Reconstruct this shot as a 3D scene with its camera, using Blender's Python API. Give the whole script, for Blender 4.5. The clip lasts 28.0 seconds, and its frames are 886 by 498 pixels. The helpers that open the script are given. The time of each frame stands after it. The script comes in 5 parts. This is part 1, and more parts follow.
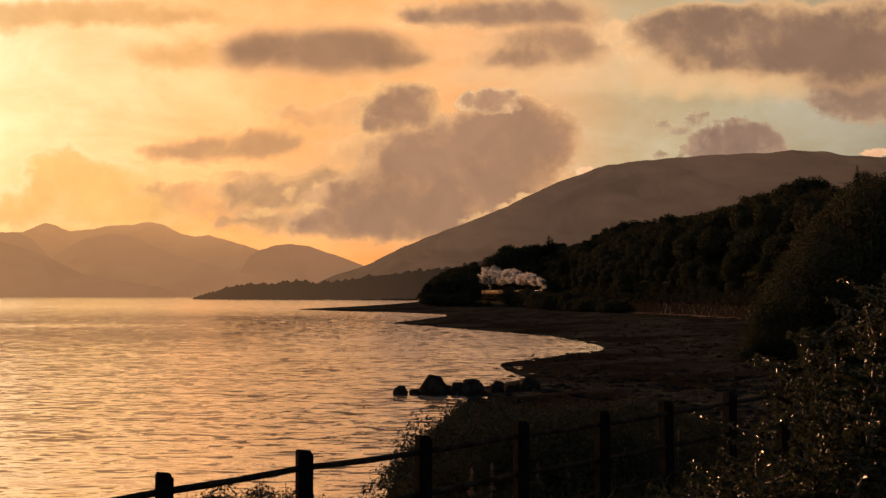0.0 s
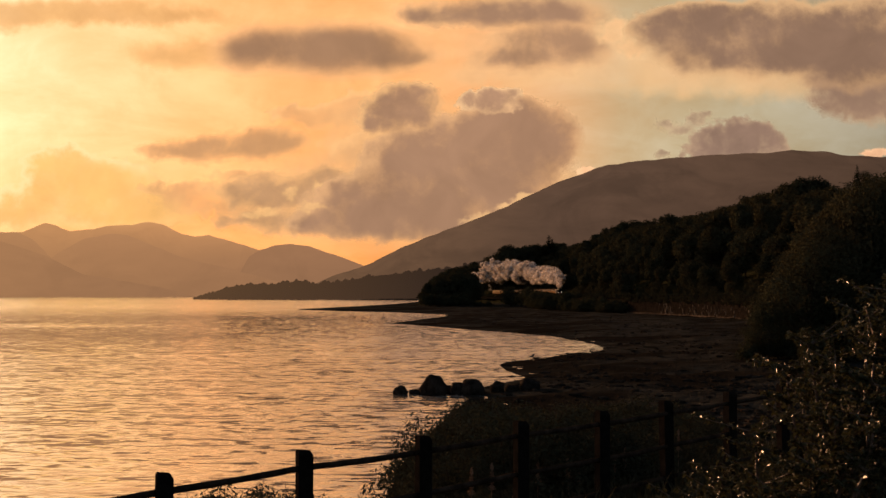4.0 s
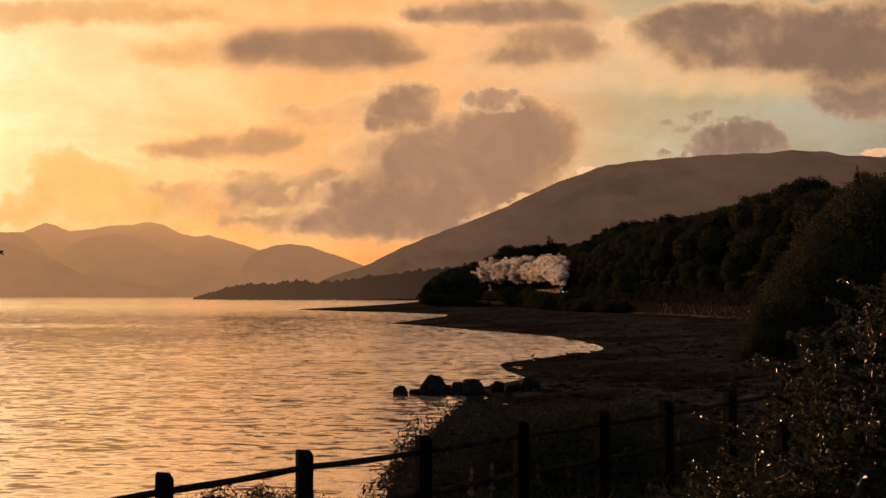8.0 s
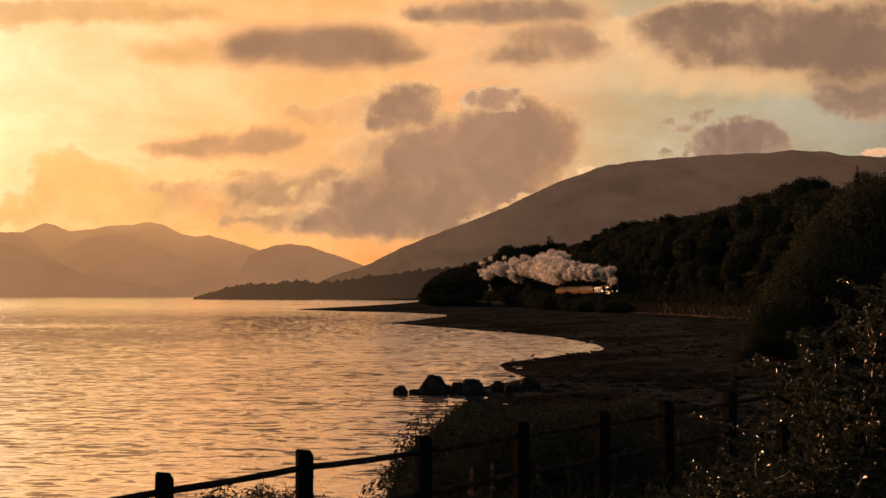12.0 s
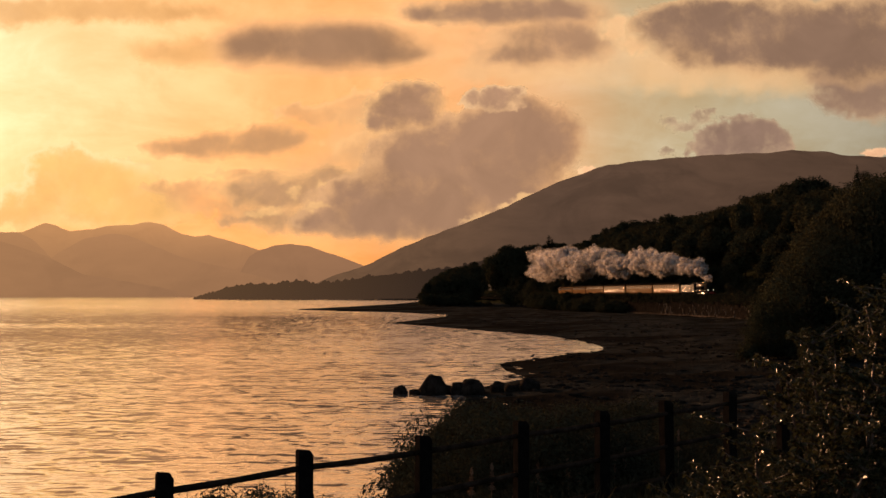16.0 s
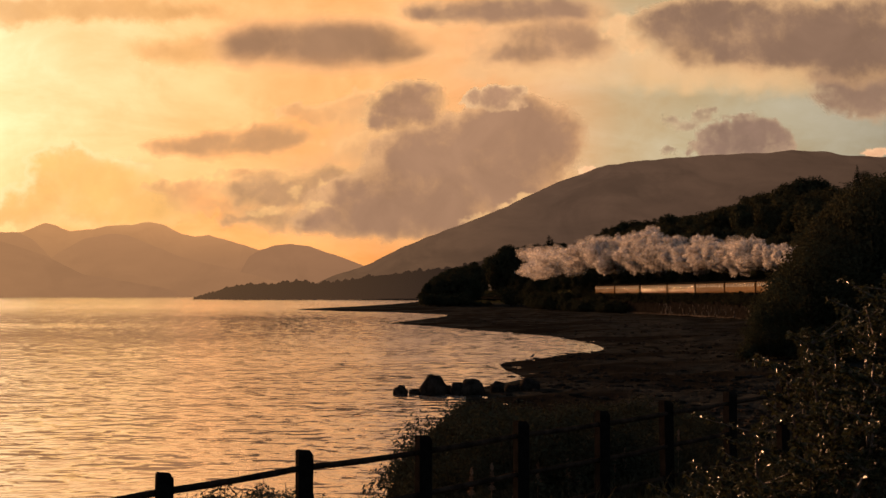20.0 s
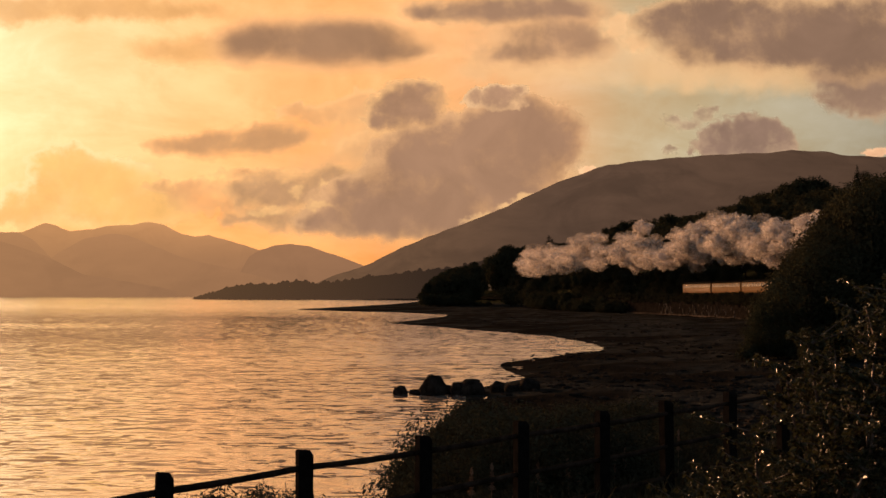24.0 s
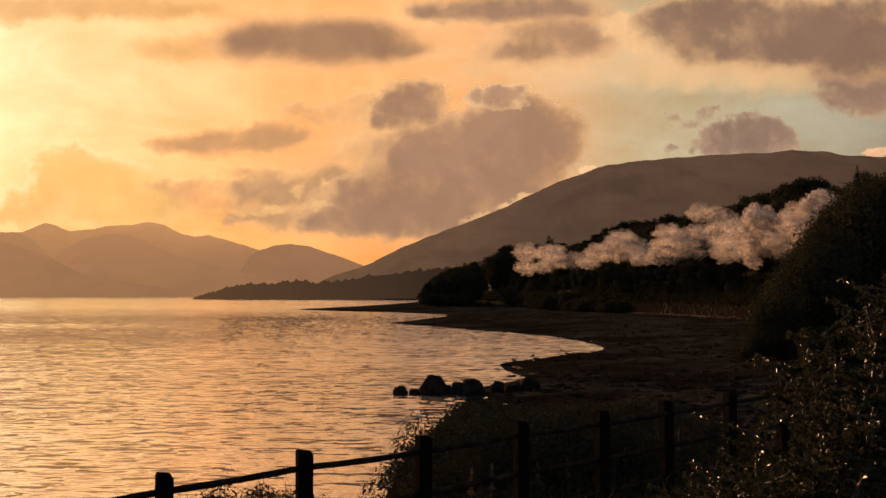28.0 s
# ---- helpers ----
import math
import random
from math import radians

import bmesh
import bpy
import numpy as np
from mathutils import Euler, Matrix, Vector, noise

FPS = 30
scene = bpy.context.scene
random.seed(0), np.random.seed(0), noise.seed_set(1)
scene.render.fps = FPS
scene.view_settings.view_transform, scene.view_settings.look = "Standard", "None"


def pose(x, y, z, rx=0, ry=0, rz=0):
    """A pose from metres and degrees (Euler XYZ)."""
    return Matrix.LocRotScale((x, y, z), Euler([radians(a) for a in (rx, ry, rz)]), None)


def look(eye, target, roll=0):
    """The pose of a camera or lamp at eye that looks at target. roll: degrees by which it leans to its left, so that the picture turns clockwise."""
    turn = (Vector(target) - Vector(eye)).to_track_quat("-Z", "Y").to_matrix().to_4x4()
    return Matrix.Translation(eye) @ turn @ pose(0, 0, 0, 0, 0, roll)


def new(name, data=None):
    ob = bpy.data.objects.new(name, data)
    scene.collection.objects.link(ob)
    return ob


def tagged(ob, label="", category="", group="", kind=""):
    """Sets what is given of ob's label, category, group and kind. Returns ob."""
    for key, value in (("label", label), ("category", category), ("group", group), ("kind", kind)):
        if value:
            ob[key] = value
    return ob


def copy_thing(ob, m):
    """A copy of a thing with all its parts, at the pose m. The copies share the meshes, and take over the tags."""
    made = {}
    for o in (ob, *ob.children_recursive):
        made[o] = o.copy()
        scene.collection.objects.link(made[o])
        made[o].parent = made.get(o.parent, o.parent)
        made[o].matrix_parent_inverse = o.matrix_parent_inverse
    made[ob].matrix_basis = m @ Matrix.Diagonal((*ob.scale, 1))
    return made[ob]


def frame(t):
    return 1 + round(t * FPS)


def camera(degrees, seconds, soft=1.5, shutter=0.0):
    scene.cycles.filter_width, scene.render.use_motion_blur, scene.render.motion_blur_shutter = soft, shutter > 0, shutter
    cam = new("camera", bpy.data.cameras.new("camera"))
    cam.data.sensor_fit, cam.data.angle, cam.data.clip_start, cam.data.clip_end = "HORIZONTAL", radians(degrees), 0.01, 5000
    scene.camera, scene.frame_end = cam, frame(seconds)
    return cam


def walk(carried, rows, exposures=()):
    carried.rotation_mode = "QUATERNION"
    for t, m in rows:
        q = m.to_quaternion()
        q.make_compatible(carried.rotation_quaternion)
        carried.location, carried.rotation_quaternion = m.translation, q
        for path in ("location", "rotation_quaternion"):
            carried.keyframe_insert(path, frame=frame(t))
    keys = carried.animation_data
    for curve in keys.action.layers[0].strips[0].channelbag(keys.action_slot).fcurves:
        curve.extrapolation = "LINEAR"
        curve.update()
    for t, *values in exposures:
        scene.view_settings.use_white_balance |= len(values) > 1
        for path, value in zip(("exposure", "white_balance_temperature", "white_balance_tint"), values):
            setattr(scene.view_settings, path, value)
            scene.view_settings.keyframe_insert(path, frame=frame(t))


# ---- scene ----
cam = camera(45.0, 28.0)
EYE = (0.0, 0.0, 6.5)
AHEAD = (0.0, 100.0, 10.78)
walk(cam, [(0.0, look(EYE, AHEAD)), (28.0, look(EYE, AHEAD))])

# ---- light: low sun behind thin cloud, ahead and to the west ----
SUN_BEARING, SUN_HEIGHT = radians(-31.0), radians(10.0)
SUN_WAY = Vector((math.sin(SUN_BEARING) * math.cos(SUN_HEIGHT), math.cos(SUN_BEARING) * math.cos(SUN_HEIGHT), math.sin(SUN_HEIGHT)))
scene.view_settings.exposure = 0.0
scene.cycles.transparent_max_bounces = 96
sun = new("sun", bpy.data.lights.new("sun", "SUN"))
sun.data.energy, sun.data.angle, sun.data.color = 6.0, radians(5.0), (1.0, 0.5, 0.25)
sun.matrix_world = look((0, 0, 50), Vector((0, 0, 50)) - SUN_WAY)


class Nodes:
    """Short hand for a node tree."""

    def __init__(self, tree):
        self.tree = tree
        tree.nodes.clear()

    def add(self, kind, ins=None, **settings):
        n = self.tree.nodes.new(kind)
        for key, value in settings.items():
            setattr(n, key, value)
        for key, value in (ins or {}).items():
            if isinstance(value, bpy.types.NodeSocket):
                self.tree.links.new(value, n.inputs[key])
            else:
                n.inputs[key].default_value = value
        return n

    def math(self, op, a, b=0.0, clamp=False):
        return self.add("ShaderNodeMath", {0: a, 1: b}, operation=op, use_clamp=clamp).outputs[0]

    def vec(self, op, a, b=(0, 0, 0)):
        n = self.add("ShaderNodeVectorMath", {0: a, 1: b}, operation=op)
        return n.outputs["Value"] if op in ("DOT_PRODUCT", "LENGTH", "DISTANCE") else n.outputs[0]

    def noise(self, at, scale, detail=4.0, rough=0.5, warp=0.0):
        return self.add("ShaderNodeTexNoise", {"Vector": at, "Scale": scale, "Detail": detail, "Roughness": rough, "Distortion": warp}).outputs[0]

    def ramp(self, value, stops, mode="LINEAR"):
        n = self.add("ShaderNodeValToRGB", {0: value})
        n.color_ramp.interpolation = mode
        while len(n.color_ramp.elements) < len(stops):
            n.color_ramp.elements.new(0.5)
        for e, (p, c) in zip(n.color_ramp.elements, stops):
            e.position, e.color = p, (*c, 1) if len(c) == 3 else c
        return n.outputs[0]

    def span(self, value, a, b, c=0.0, d=1.0, smooth=False):
        n = self.add("ShaderNodeMapRange", {0: value, 1: a, 2: b, 3: c, 4: d})
        if smooth:
            n.interpolation_type = "SMOOTHSTEP"
        return n.outputs[0]

    def mix(self, fac, a, b, blend="MIX"):
        n = self.add("ShaderNodeMix", {0: fac}, data_type="RGBA", blend_type=blend)
        for i, v in ((6, a), (7, b)):
            if isinstance(v, bpy.types.NodeSocket):
                self.tree.links.new(v, n.inputs[i])
            else:
                n.inputs[i].default_value = (*v, 1) if len(v) == 3 else v
        return n.outputs[2]


# ---- sky ----
world = bpy.data.worlds.new("sky")
scene.world = world
world.use_nodes = True
w = Nodes(world.node_tree)
sky = w.add("ShaderNodeTexSky", sky_type="NISHITA", sun_disc=False, sun_elevation=SUN_HEIGHT, sun_rotation=SUN_BEARING, dust_density=3.0)
way = w.add("ShaderNodeTexCoord").outputs["Generated"]
GLOW_WAY = Vector((math.sin(radians(-29.0)), math.cos(radians(-29.0)), math.tan(radians(10.5)))).normalized()  # where the cloud over the sun is thinnest
near_sun = w.vec("DOT_PRODUCT", way, tuple(GLOW_WAY))
veil = w.ramp(w.span(near_sun, -1.0, 1.0), [
    (0.0, (0.2, 0.245, 0.29)), (0.5, (0.19, 0.235, 0.285)), (0.75, (0.17, 0.155, 0.13)), (0.875, (0.56, 0.45, 0.28)), (0.894, (0.63, 0.475, 0.285)), (0.91, (0.82, 0.5, 0.262)),
    (0.935, (1.0, 0.5, 0.21)), (0.958, (1.12, 0.53, 0.195)), (0.982, (1.2, 0.59, 0.235)), (0.994, (1.25, 0.74, 0.36)), (1.0, (1.4, 1.0, 0.6))])
height = w.add("ShaderNodeSeparateXYZ", {0: way}).outputs[2]
veil = w.mix(w.span(near_sun, 0.74, 0.85), veil, w.ramp(w.span(height, 0.0, 0.2), [(0.0, (0.98, 0.76, 0.5)), (0.3, (1.0, 0.86, 0.72)), (1.0, (1.0, 1.0, 1.0))]), "MULTIPLY")
# heavier cloud overhead
veil = w.mix(1.0, veil, w.ramp(height, [(0.0, (1.0, 1.0, 1.0)), (0.28, (1.0, 1.0, 1.0)), (0.42, (0.52, 0.53, 0.56)), (0.62, (0.36, 0.4, 0.46)), (1.0, (0.36, 0.4, 0.47))]), "MULTIPLY")
# thin high cloud, drawn out towards the horizon
flat = w.vec("MULTIPLY", way, w.add("ShaderNodeCombineXYZ", {0: 1.0, 1: 1.0, 2: 0.0}).outputs[0])
deep = w.math("DIVIDE", 1.0, w.math("ADD", w.math("ABSOLUTE", height), 0.16))
sheet = w.vec("SCALE", flat)
w.tree.links.new(deep, sheet.node.inputs["Scale"])
streaks = w.noise(sheet, 1.1, 8.0, 0.62, 0.7)
patches = w.noise(w.vec("MULTIPLY", way, (1.0, 1.0, 1.7)), 13.0, 8.0, 0.62, 0.5)
shade = w.math("ADD", w.math("MULTIPLY", w.span(streaks, 0.32, 0.68), 0.6), w.math("MULTIPLY", w.span(patches, 0.35, 0.68), 0.4))
veil = w.mix(1.0, veil, w.ramp(shade, [(0.0, (0.88, 0.73, 0.56)), (0.45, (0.98, 0.94, 0.88)), (0.7, (1.06, 1.08, 1.1)), (1.0, (1.15, 1.2, 1.3))]), "MULTIPLY")
glow = w.add("ShaderNodeBackground", {0: veil, 1: 1.0})
air = w.add("ShaderNodeBackground", {0: sky.outputs[0], 1: 0.003})
both = w.add("ShaderNodeAddShader", {0: glow.outputs[0], 1: air.outputs[0]})
w.add("ShaderNodeOutputWorld", {0: both.outputs[0]})


# ---- materials ----
def material(name):
    m = bpy.data.materials.new(name)
    m.use_nodes = True
    return m, Nodes(m.node_tree)


def place_of(n, kind="Object"):
    return n.add("ShaderNodeTexCoord").outputs[kind]


def finish(n, shader):
    n.add("ShaderNodeOutputMaterial", {0: shader})


def surface(name, dark, light, scale, rough=0.7, bump=0.3, reach=0.02, metal=0.0, fine=8.0, vary=0.25, spec=0.5, coat=0.0, coat_rough=0.2):
    """Paint, wood, stone or metal: two scales of mottle, with a tint of its own for each object and fine relief."""
    m, n = material(name)
    at = place_of(n)
    big = n.noise(at, scale, 5.0, 0.6)
    small = n.noise(at, scale * fine, 4.0, 0.6)
    own = n.add("ShaderNodeObjectInfo").outputs["Random"]
    blend = n.math("ADD", n.span(big, 0.3, 0.7), n.math("MULTIPLY", n.math("SUBTRACT", small, 0.5), 0.9), clamp=True)
    colour = n.mix(blend, dark, light)
    colour = n.mix(1.0, colour, n.ramp(own, [(0.0, (1 - vary,) * 3), (1.0, (1.0, 1.0, 1.0))]), "MULTIPLY")
    relief = n.add("ShaderNodeBump", {"Strength": bump, "Distance": reach, "Height": small})
    body = n.add("ShaderNodeBsdfPrincipled", {"Base Color": colour, "Roughness": n.span(small, 0.2, 0.8, rough - 0.08, min(1.0, rough + 0.1)), "Metallic": metal,
                                              "Normal": relief.outputs[0], "Specular IOR Level": spec, "Coat Weight": coat, "Coat Roughness": coat_rough})
    finish(n, body.outputs[0])
    return m


def leaf_surface(name, dark, light, rough=0.55, through_light=0.25, spec=0.5):
    m, n = material(name)
    isle = n.add("ShaderNodeNewGeometry").outputs["Random Per Island"]
    own = n.add("ShaderNodeObjectInfo").outputs["Random"]
    vein = n.noise(place_of(n), 14.0, 3.0)
    colour = n.mix(n.math("ADD", n.math("MULTIPLY", isle, 0.7), n.math("MULTIPLY", vein, 0.3)), dark, light)
    colour = n.mix(n.math("MULTIPLY", own, 0.35), colour, (light[0] * 1.2, light[1] * 0.9, light[2] * 0.7))
    body = n.add("ShaderNodeBsdfPrincipled", {"Base Color": colour, "Roughness": n.span(isle, 0, 1, rough - 0.1, rough + 0.12), "Specular IOR Level": spec})
    thin = n.add("ShaderNodeBsdfTranslucent", {"Color": colour})
    finish(n, n.add("ShaderNodeMixShader", {0: through_light, 1: body.outputs[0], 2: thin.outputs[0]}).outputs[0])
    return m


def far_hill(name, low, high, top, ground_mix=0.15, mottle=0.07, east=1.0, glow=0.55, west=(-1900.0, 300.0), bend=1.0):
    """Distant backdrop hills with heather and rock mottle. Lit haze is painted in as emission, stronger towards the
    loch's head and brightest on the crests.
    """
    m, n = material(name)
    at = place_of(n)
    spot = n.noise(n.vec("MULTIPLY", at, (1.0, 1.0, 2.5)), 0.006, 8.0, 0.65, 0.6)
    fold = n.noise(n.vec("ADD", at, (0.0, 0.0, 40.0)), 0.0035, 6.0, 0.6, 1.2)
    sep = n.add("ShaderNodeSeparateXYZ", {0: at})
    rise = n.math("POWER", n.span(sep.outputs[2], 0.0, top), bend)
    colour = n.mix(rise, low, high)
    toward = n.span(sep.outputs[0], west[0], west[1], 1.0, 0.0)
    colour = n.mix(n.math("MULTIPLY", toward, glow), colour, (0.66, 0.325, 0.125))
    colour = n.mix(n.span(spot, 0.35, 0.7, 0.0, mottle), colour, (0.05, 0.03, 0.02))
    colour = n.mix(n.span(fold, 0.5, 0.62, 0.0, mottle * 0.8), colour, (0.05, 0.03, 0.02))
    # painted dimmer towards the east
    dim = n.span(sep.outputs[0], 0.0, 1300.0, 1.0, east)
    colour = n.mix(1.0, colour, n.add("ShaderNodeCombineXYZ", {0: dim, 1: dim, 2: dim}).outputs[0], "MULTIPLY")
    # the painted haze gives off its own light; ground_mix lets in real shading
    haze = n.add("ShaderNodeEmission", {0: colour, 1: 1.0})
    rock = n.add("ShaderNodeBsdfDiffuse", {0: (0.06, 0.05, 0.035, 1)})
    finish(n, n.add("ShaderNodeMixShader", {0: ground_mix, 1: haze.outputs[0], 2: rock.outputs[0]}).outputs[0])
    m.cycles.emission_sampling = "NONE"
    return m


def ground_surface():
    m, n = material("shore_ground")
    at = place_of(n)
    height = n.add("ShaderNodeSeparateXYZ", {0: at}).outputs[2]
    weed = n.noise(at, 0.35, 8.0, 0.65, 0.6)
    stones = n.add("ShaderNodeTexVoronoi", {"Vector": at, "Scale": 3.5, "Randomness": 1.0})
    fine = n.noise(at, 9.0, 5.0, 0.65)
    wet = n.mix(n.span(weed, 0.38, 0.62), (0.0135, 0.0148, 0.0148), (0.041, 0.0435, 0.043))
    wet = n.mix(n.span(stones.outputs["Distance"], 0.05, 0.5, 0.3, 0.0), wet, (0.04, 0.04, 0.038))
    turf = n.mix(n.span(weed, 0.35, 0.65), (0.018, 0.024, 0.012), (0.045, 0.044, 0.024))
    line = n.math("ADD", height, n.math("MULTIPLY", n.math("SUBTRACT", weed, 0.5), 1.2))
    # bands of dark weed lie along the beach
    bands = n.noise(n.vec("MULTIPLY", at, (0.5, 1.0, 1.0)), 0.075, 6.0, 0.6, 0.5)
    wet = n.mix(n.span(bands, 0.47, 0.56, 0.0, 0.85), wet, (0.009, 0.008, 0.007))
    colour = n.mix(n.span(line, 1.3, 2.0), wet, turf)
    colour = n.mix(n.math("MULTIPLY", fine, 0.3), colour, (0.02, 0.016, 0.012))
    tall = n.math("ADD", n.math("MULTIPLY", stones.outputs["Distance"], -0.12), n.math("MULTIPLY", n.math("ADD", weed, fine), 0.08))
    relief = n.add("ShaderNodeBump", {"Strength": 0.9, "Distance": 1.0, "Height": tall})
    body = n.add("ShaderNodeBsdfPrincipled", {"Base Color": colour, "Roughness": n.span(line, 0.05, 0.5, 0.55, 0.95), "Normal": relief.outputs[0], "Specular IOR Level": 0.0})
    finish(n, body.outputs[0])
    return m


def water_surface():
    m, n = material("loch_water")
    at = place_of(n)
    calm = n.noise(n.vec("MULTIPLY", at, (0.35, 1.0, 1.0)), 0.018, 3.0, 0.5)
    # slopes of the ripples, at two lengths
    short = n.add("ShaderNodeTexNoise", {"Vector": n.vec("MULTIPLY", at, (0.42, 1.15, 1.0)), "Scale": 2.1, "Detail": 3.0, "Roughness": 0.5, "Distortion": 0.6}).outputs[1]
    long = n.add("ShaderNodeTexNoise", {"Vector": n.vec("MULTIPLY", at, (0.32, 1.25, 1.0)), "Scale": 0.75, "Detail": 2.0, "Roughness": 0.5, "Distortion": 0.4}).outputs[1]
    real = n.add("ShaderNodeNewGeometry").outputs["Position"]
    out = n.add("ShaderNodeSeparateXYZ", {0: real}).outputs[1]
    # the inlet behind the spit lies in shelter
    shelter = n.span(n.vec("DISTANCE", real, (19.0, 132.0, 0.0)), 5.0, 20.0, 0.65, 1.0)
    # the breeze dies away from the shore
    breeze = n.ramp(n.span(out, 0.0, 800.0), [(0.0, (1.0,) * 3), (0.09, (0.95,) * 3), (0.2, (0.45,) * 3), (0.42, (0.45,) * 3), (0.62, (0.36,) * 3), (1.0, (0.3,) * 3)])
    gain = n.math("MULTIPLY", n.math("MULTIPLY", shelter, breeze), n.span(calm, 0.36, 0.62, 0.5, 1.2))
    half = (0.5, 0.5, 0.5)
    slope = n.vec("ADD", n.vec("MULTIPLY", n.vec("SUBTRACT", short, half), (0.5, 0.84, 0.0)), n.vec("MULTIPLY", n.vec("SUBTRACT", long, half), (0.16, 0.34, 0.0)))
    # over the open loch the waves run longer
    swell = n.add("ShaderNodeTexNoise", {"Vector": n.vec("MULTIPLY", at, (1.0, 0.38, 1.0)), "Scale": 0.85, "Detail": 4.0, "Roughness": 0.6, "Distortion": 0.4}).outputs[1]
    reach = n.span(out, 90.0, 260.0, 0.0, 1.0)
    rolled = n.vec("SCALE", n.vec("SUBTRACT", swell, half))
    n.tree.links.new(reach, rolled.node.inputs["Scale"])
    slope = n.vec("ADD", slope, n.vec("MULTIPLY", rolled, (0.5, 1.0, 0.0)))
    tilt = n.vec("SCALE", slope)
    n.tree.links.new(gain, tilt.node.inputs["Scale"])
    # far off only the faces that lean this way are seen; cat's-paws of wind lie across the loch
    paws = n.noise(n.vec("MULTIPLY", at, (0.12, 1.0, 1.0)), 0.022, 4.0, 0.6, 0.6)
    far = n.math("MULTIPLY", n.span(out, 300.0, 520.0, 0.0, -0.05), n.span(paws, 0.38, 0.56, 0.7, 1.1))
    slick = n.vec("LENGTH", n.vec("MULTIPLY", n.vec("SUBTRACT", real, (-100.0, 226.0, 0.0)), (1 / 62, 1 / 26, 0.0)))
    ruffled = n.ramp(n.span(out, 0.0, 800.0), [(0.0, (0.0,) * 3), (0.12, (0.0,) * 3), (0.22, (0.014,) * 3), (0.36, (0.016,) * 3), (0.46, (0.0,) * 3)])
    # gusts off the hill tip the faces this way along the shore
    gust = n.math("MULTIPLY", n.span(n.add("ShaderNodeSeparateXYZ", {0: real}).outputs[0], -36.0, 6.0, 0.0, -0.04), n.span(out, 60.0, 95.0))
    far = n.math("ADD", far, gust)
    lean = n.math("ADD", n.math("ADD", far, ruffled), n.span(slick, 0.3, 1.0, -0.04, 0.0, smooth=True))
    facing = n.vec("NORMALIZE", n.vec("ADD", tilt, n.add("ShaderNodeCombineXYZ", {1: lean, 2: 1.0}).outputs[0]))
    body = n.add("ShaderNodeBsdfPrincipled", {"Base Color": (0.765, 0.7, 0.64, 1), "Roughness": 0.04, "IOR": 1.6, "Metallic": 0.72, "Normal": facing})
    finish(n, body.outputs[0])
    return m


def steam_surface(name, thin, thick, scale=2.4):
    m, n = material(name)
    at = place_of(n)
    wisps = n.noise(at, scale, 5.0, 0.6, 0.3)
    # light scatters round each billow, so it shades softer than its folds
    real = n.add("ShaderNodeNewGeometry").outputs["Normal"]
    away = n.add("ShaderNodeVectorTransform", {0: n.vec("NORMALIZE", at)}, vector_type="NORMAL", convert_from="OBJECT", convert_to="WORLD").outputs[0]
    soft = n.vec("NORMALIZE", n.vec("ADD", n.vec("MULTIPLY", real, (0.45, 0.45, 0.45)), n.vec("NORMALIZE", away)))
    white = n.add("ShaderNodeBsdfDiffuse", {0: (0.9, 0.85, 0.82, 1), "Normal": soft})
    lit = n.add("ShaderNodeBsdfTranslucent", {0: (0.92, 0.87, 0.84, 1), "Normal": soft})
    body = n.add("ShaderNodeMixShader", {0: 0.52, 1: white.outputs[0], 2: lit.outputs[0]})
    clear = n.add("ShaderNodeBsdfTransparent")
    finish(n, n.add("ShaderNodeMixShader", {0: n.span(wisps, 0.35, 0.62, thin, thick), 1: body.outputs[0], 2: clear.outputs[0]}).outputs[0])
    return m


GROUND, WATER = ground_surface(), water_surface()
STEAM_RIM, STEAM, STEAM_CORE = steam_surface("steam_rim", 1.0, 0.62), steam_surface("steam", 0.9, 0.32), steam_surface("steam_core", 0.75, 0.06)
STEAM_THIN, STEAM_WISP = steam_surface("thin_steam", 1.0, 0.78, 1.8), steam_surface("steam_wisp", 1.0, 0.5, 1.8)
BARK = surface("bark", (0.02, 0.015, 0.01), (0.07, 0.055, 0.04), 3.0, 0.9, 0.8, 0.03, spec=0.0)
LEAF_WOOD = leaf_surface("woodland_leaf", (0.021, 0.026, 0.017), (0.056, 0.058, 0.036), 0.8, 0.12, 0.0)
LEAF_NEEDLE = leaf_surface("needle_leaf", (0.01, 0.013, 0.007), (0.028, 0.034, 0.016), 0.8, 0.1, 0.0)
LEAF_OAK = leaf_surface("oak_leaf", (0.014, 0.019, 0.009), (0.056, 0.056, 0.024), 0.34, 0.22, 0.3)
LEAF_SCRUB = leaf_surface("scrub_leaf", (0.02, 0.024, 0.017), (0.062, 0.064, 0.044), 0.75, 0.06, 0.0)
SEED = surface("seed_head", (0.13, 0.075, 0.05), (0.3, 0.19, 0.13), 9.0, 0.85, 0.6, 0.01, spec=0.0)
# oak stems: bark coloured paler and pinker, painting in the light they catch
TWIG = surface("lit_twig", (0.06, 0.042, 0.034), (0.2, 0.14, 0.11), 8.0, 0.4, 0.4, 0.01, spec=0.4)
POST_WOOD = surface("weathered_timber", (0.007, 0.0062, 0.0058), (0.02, 0.0175, 0.016), 6.0, 0.85, 0.7, 0.02, spec=0.0)
RAIL_WOOD = surface("rail_timber", (0.02, 0.015, 0.012), (0.07, 0.05, 0.038), 5.0, 0.8, 0.6, 0.015, spec=0.0)
ROCK = surface("wet_rock", (0.012, 0.01, 0.009), (0.055, 0.046, 0.04), 1.6, 0.9, 0.8, 0.06, spec=0.0)
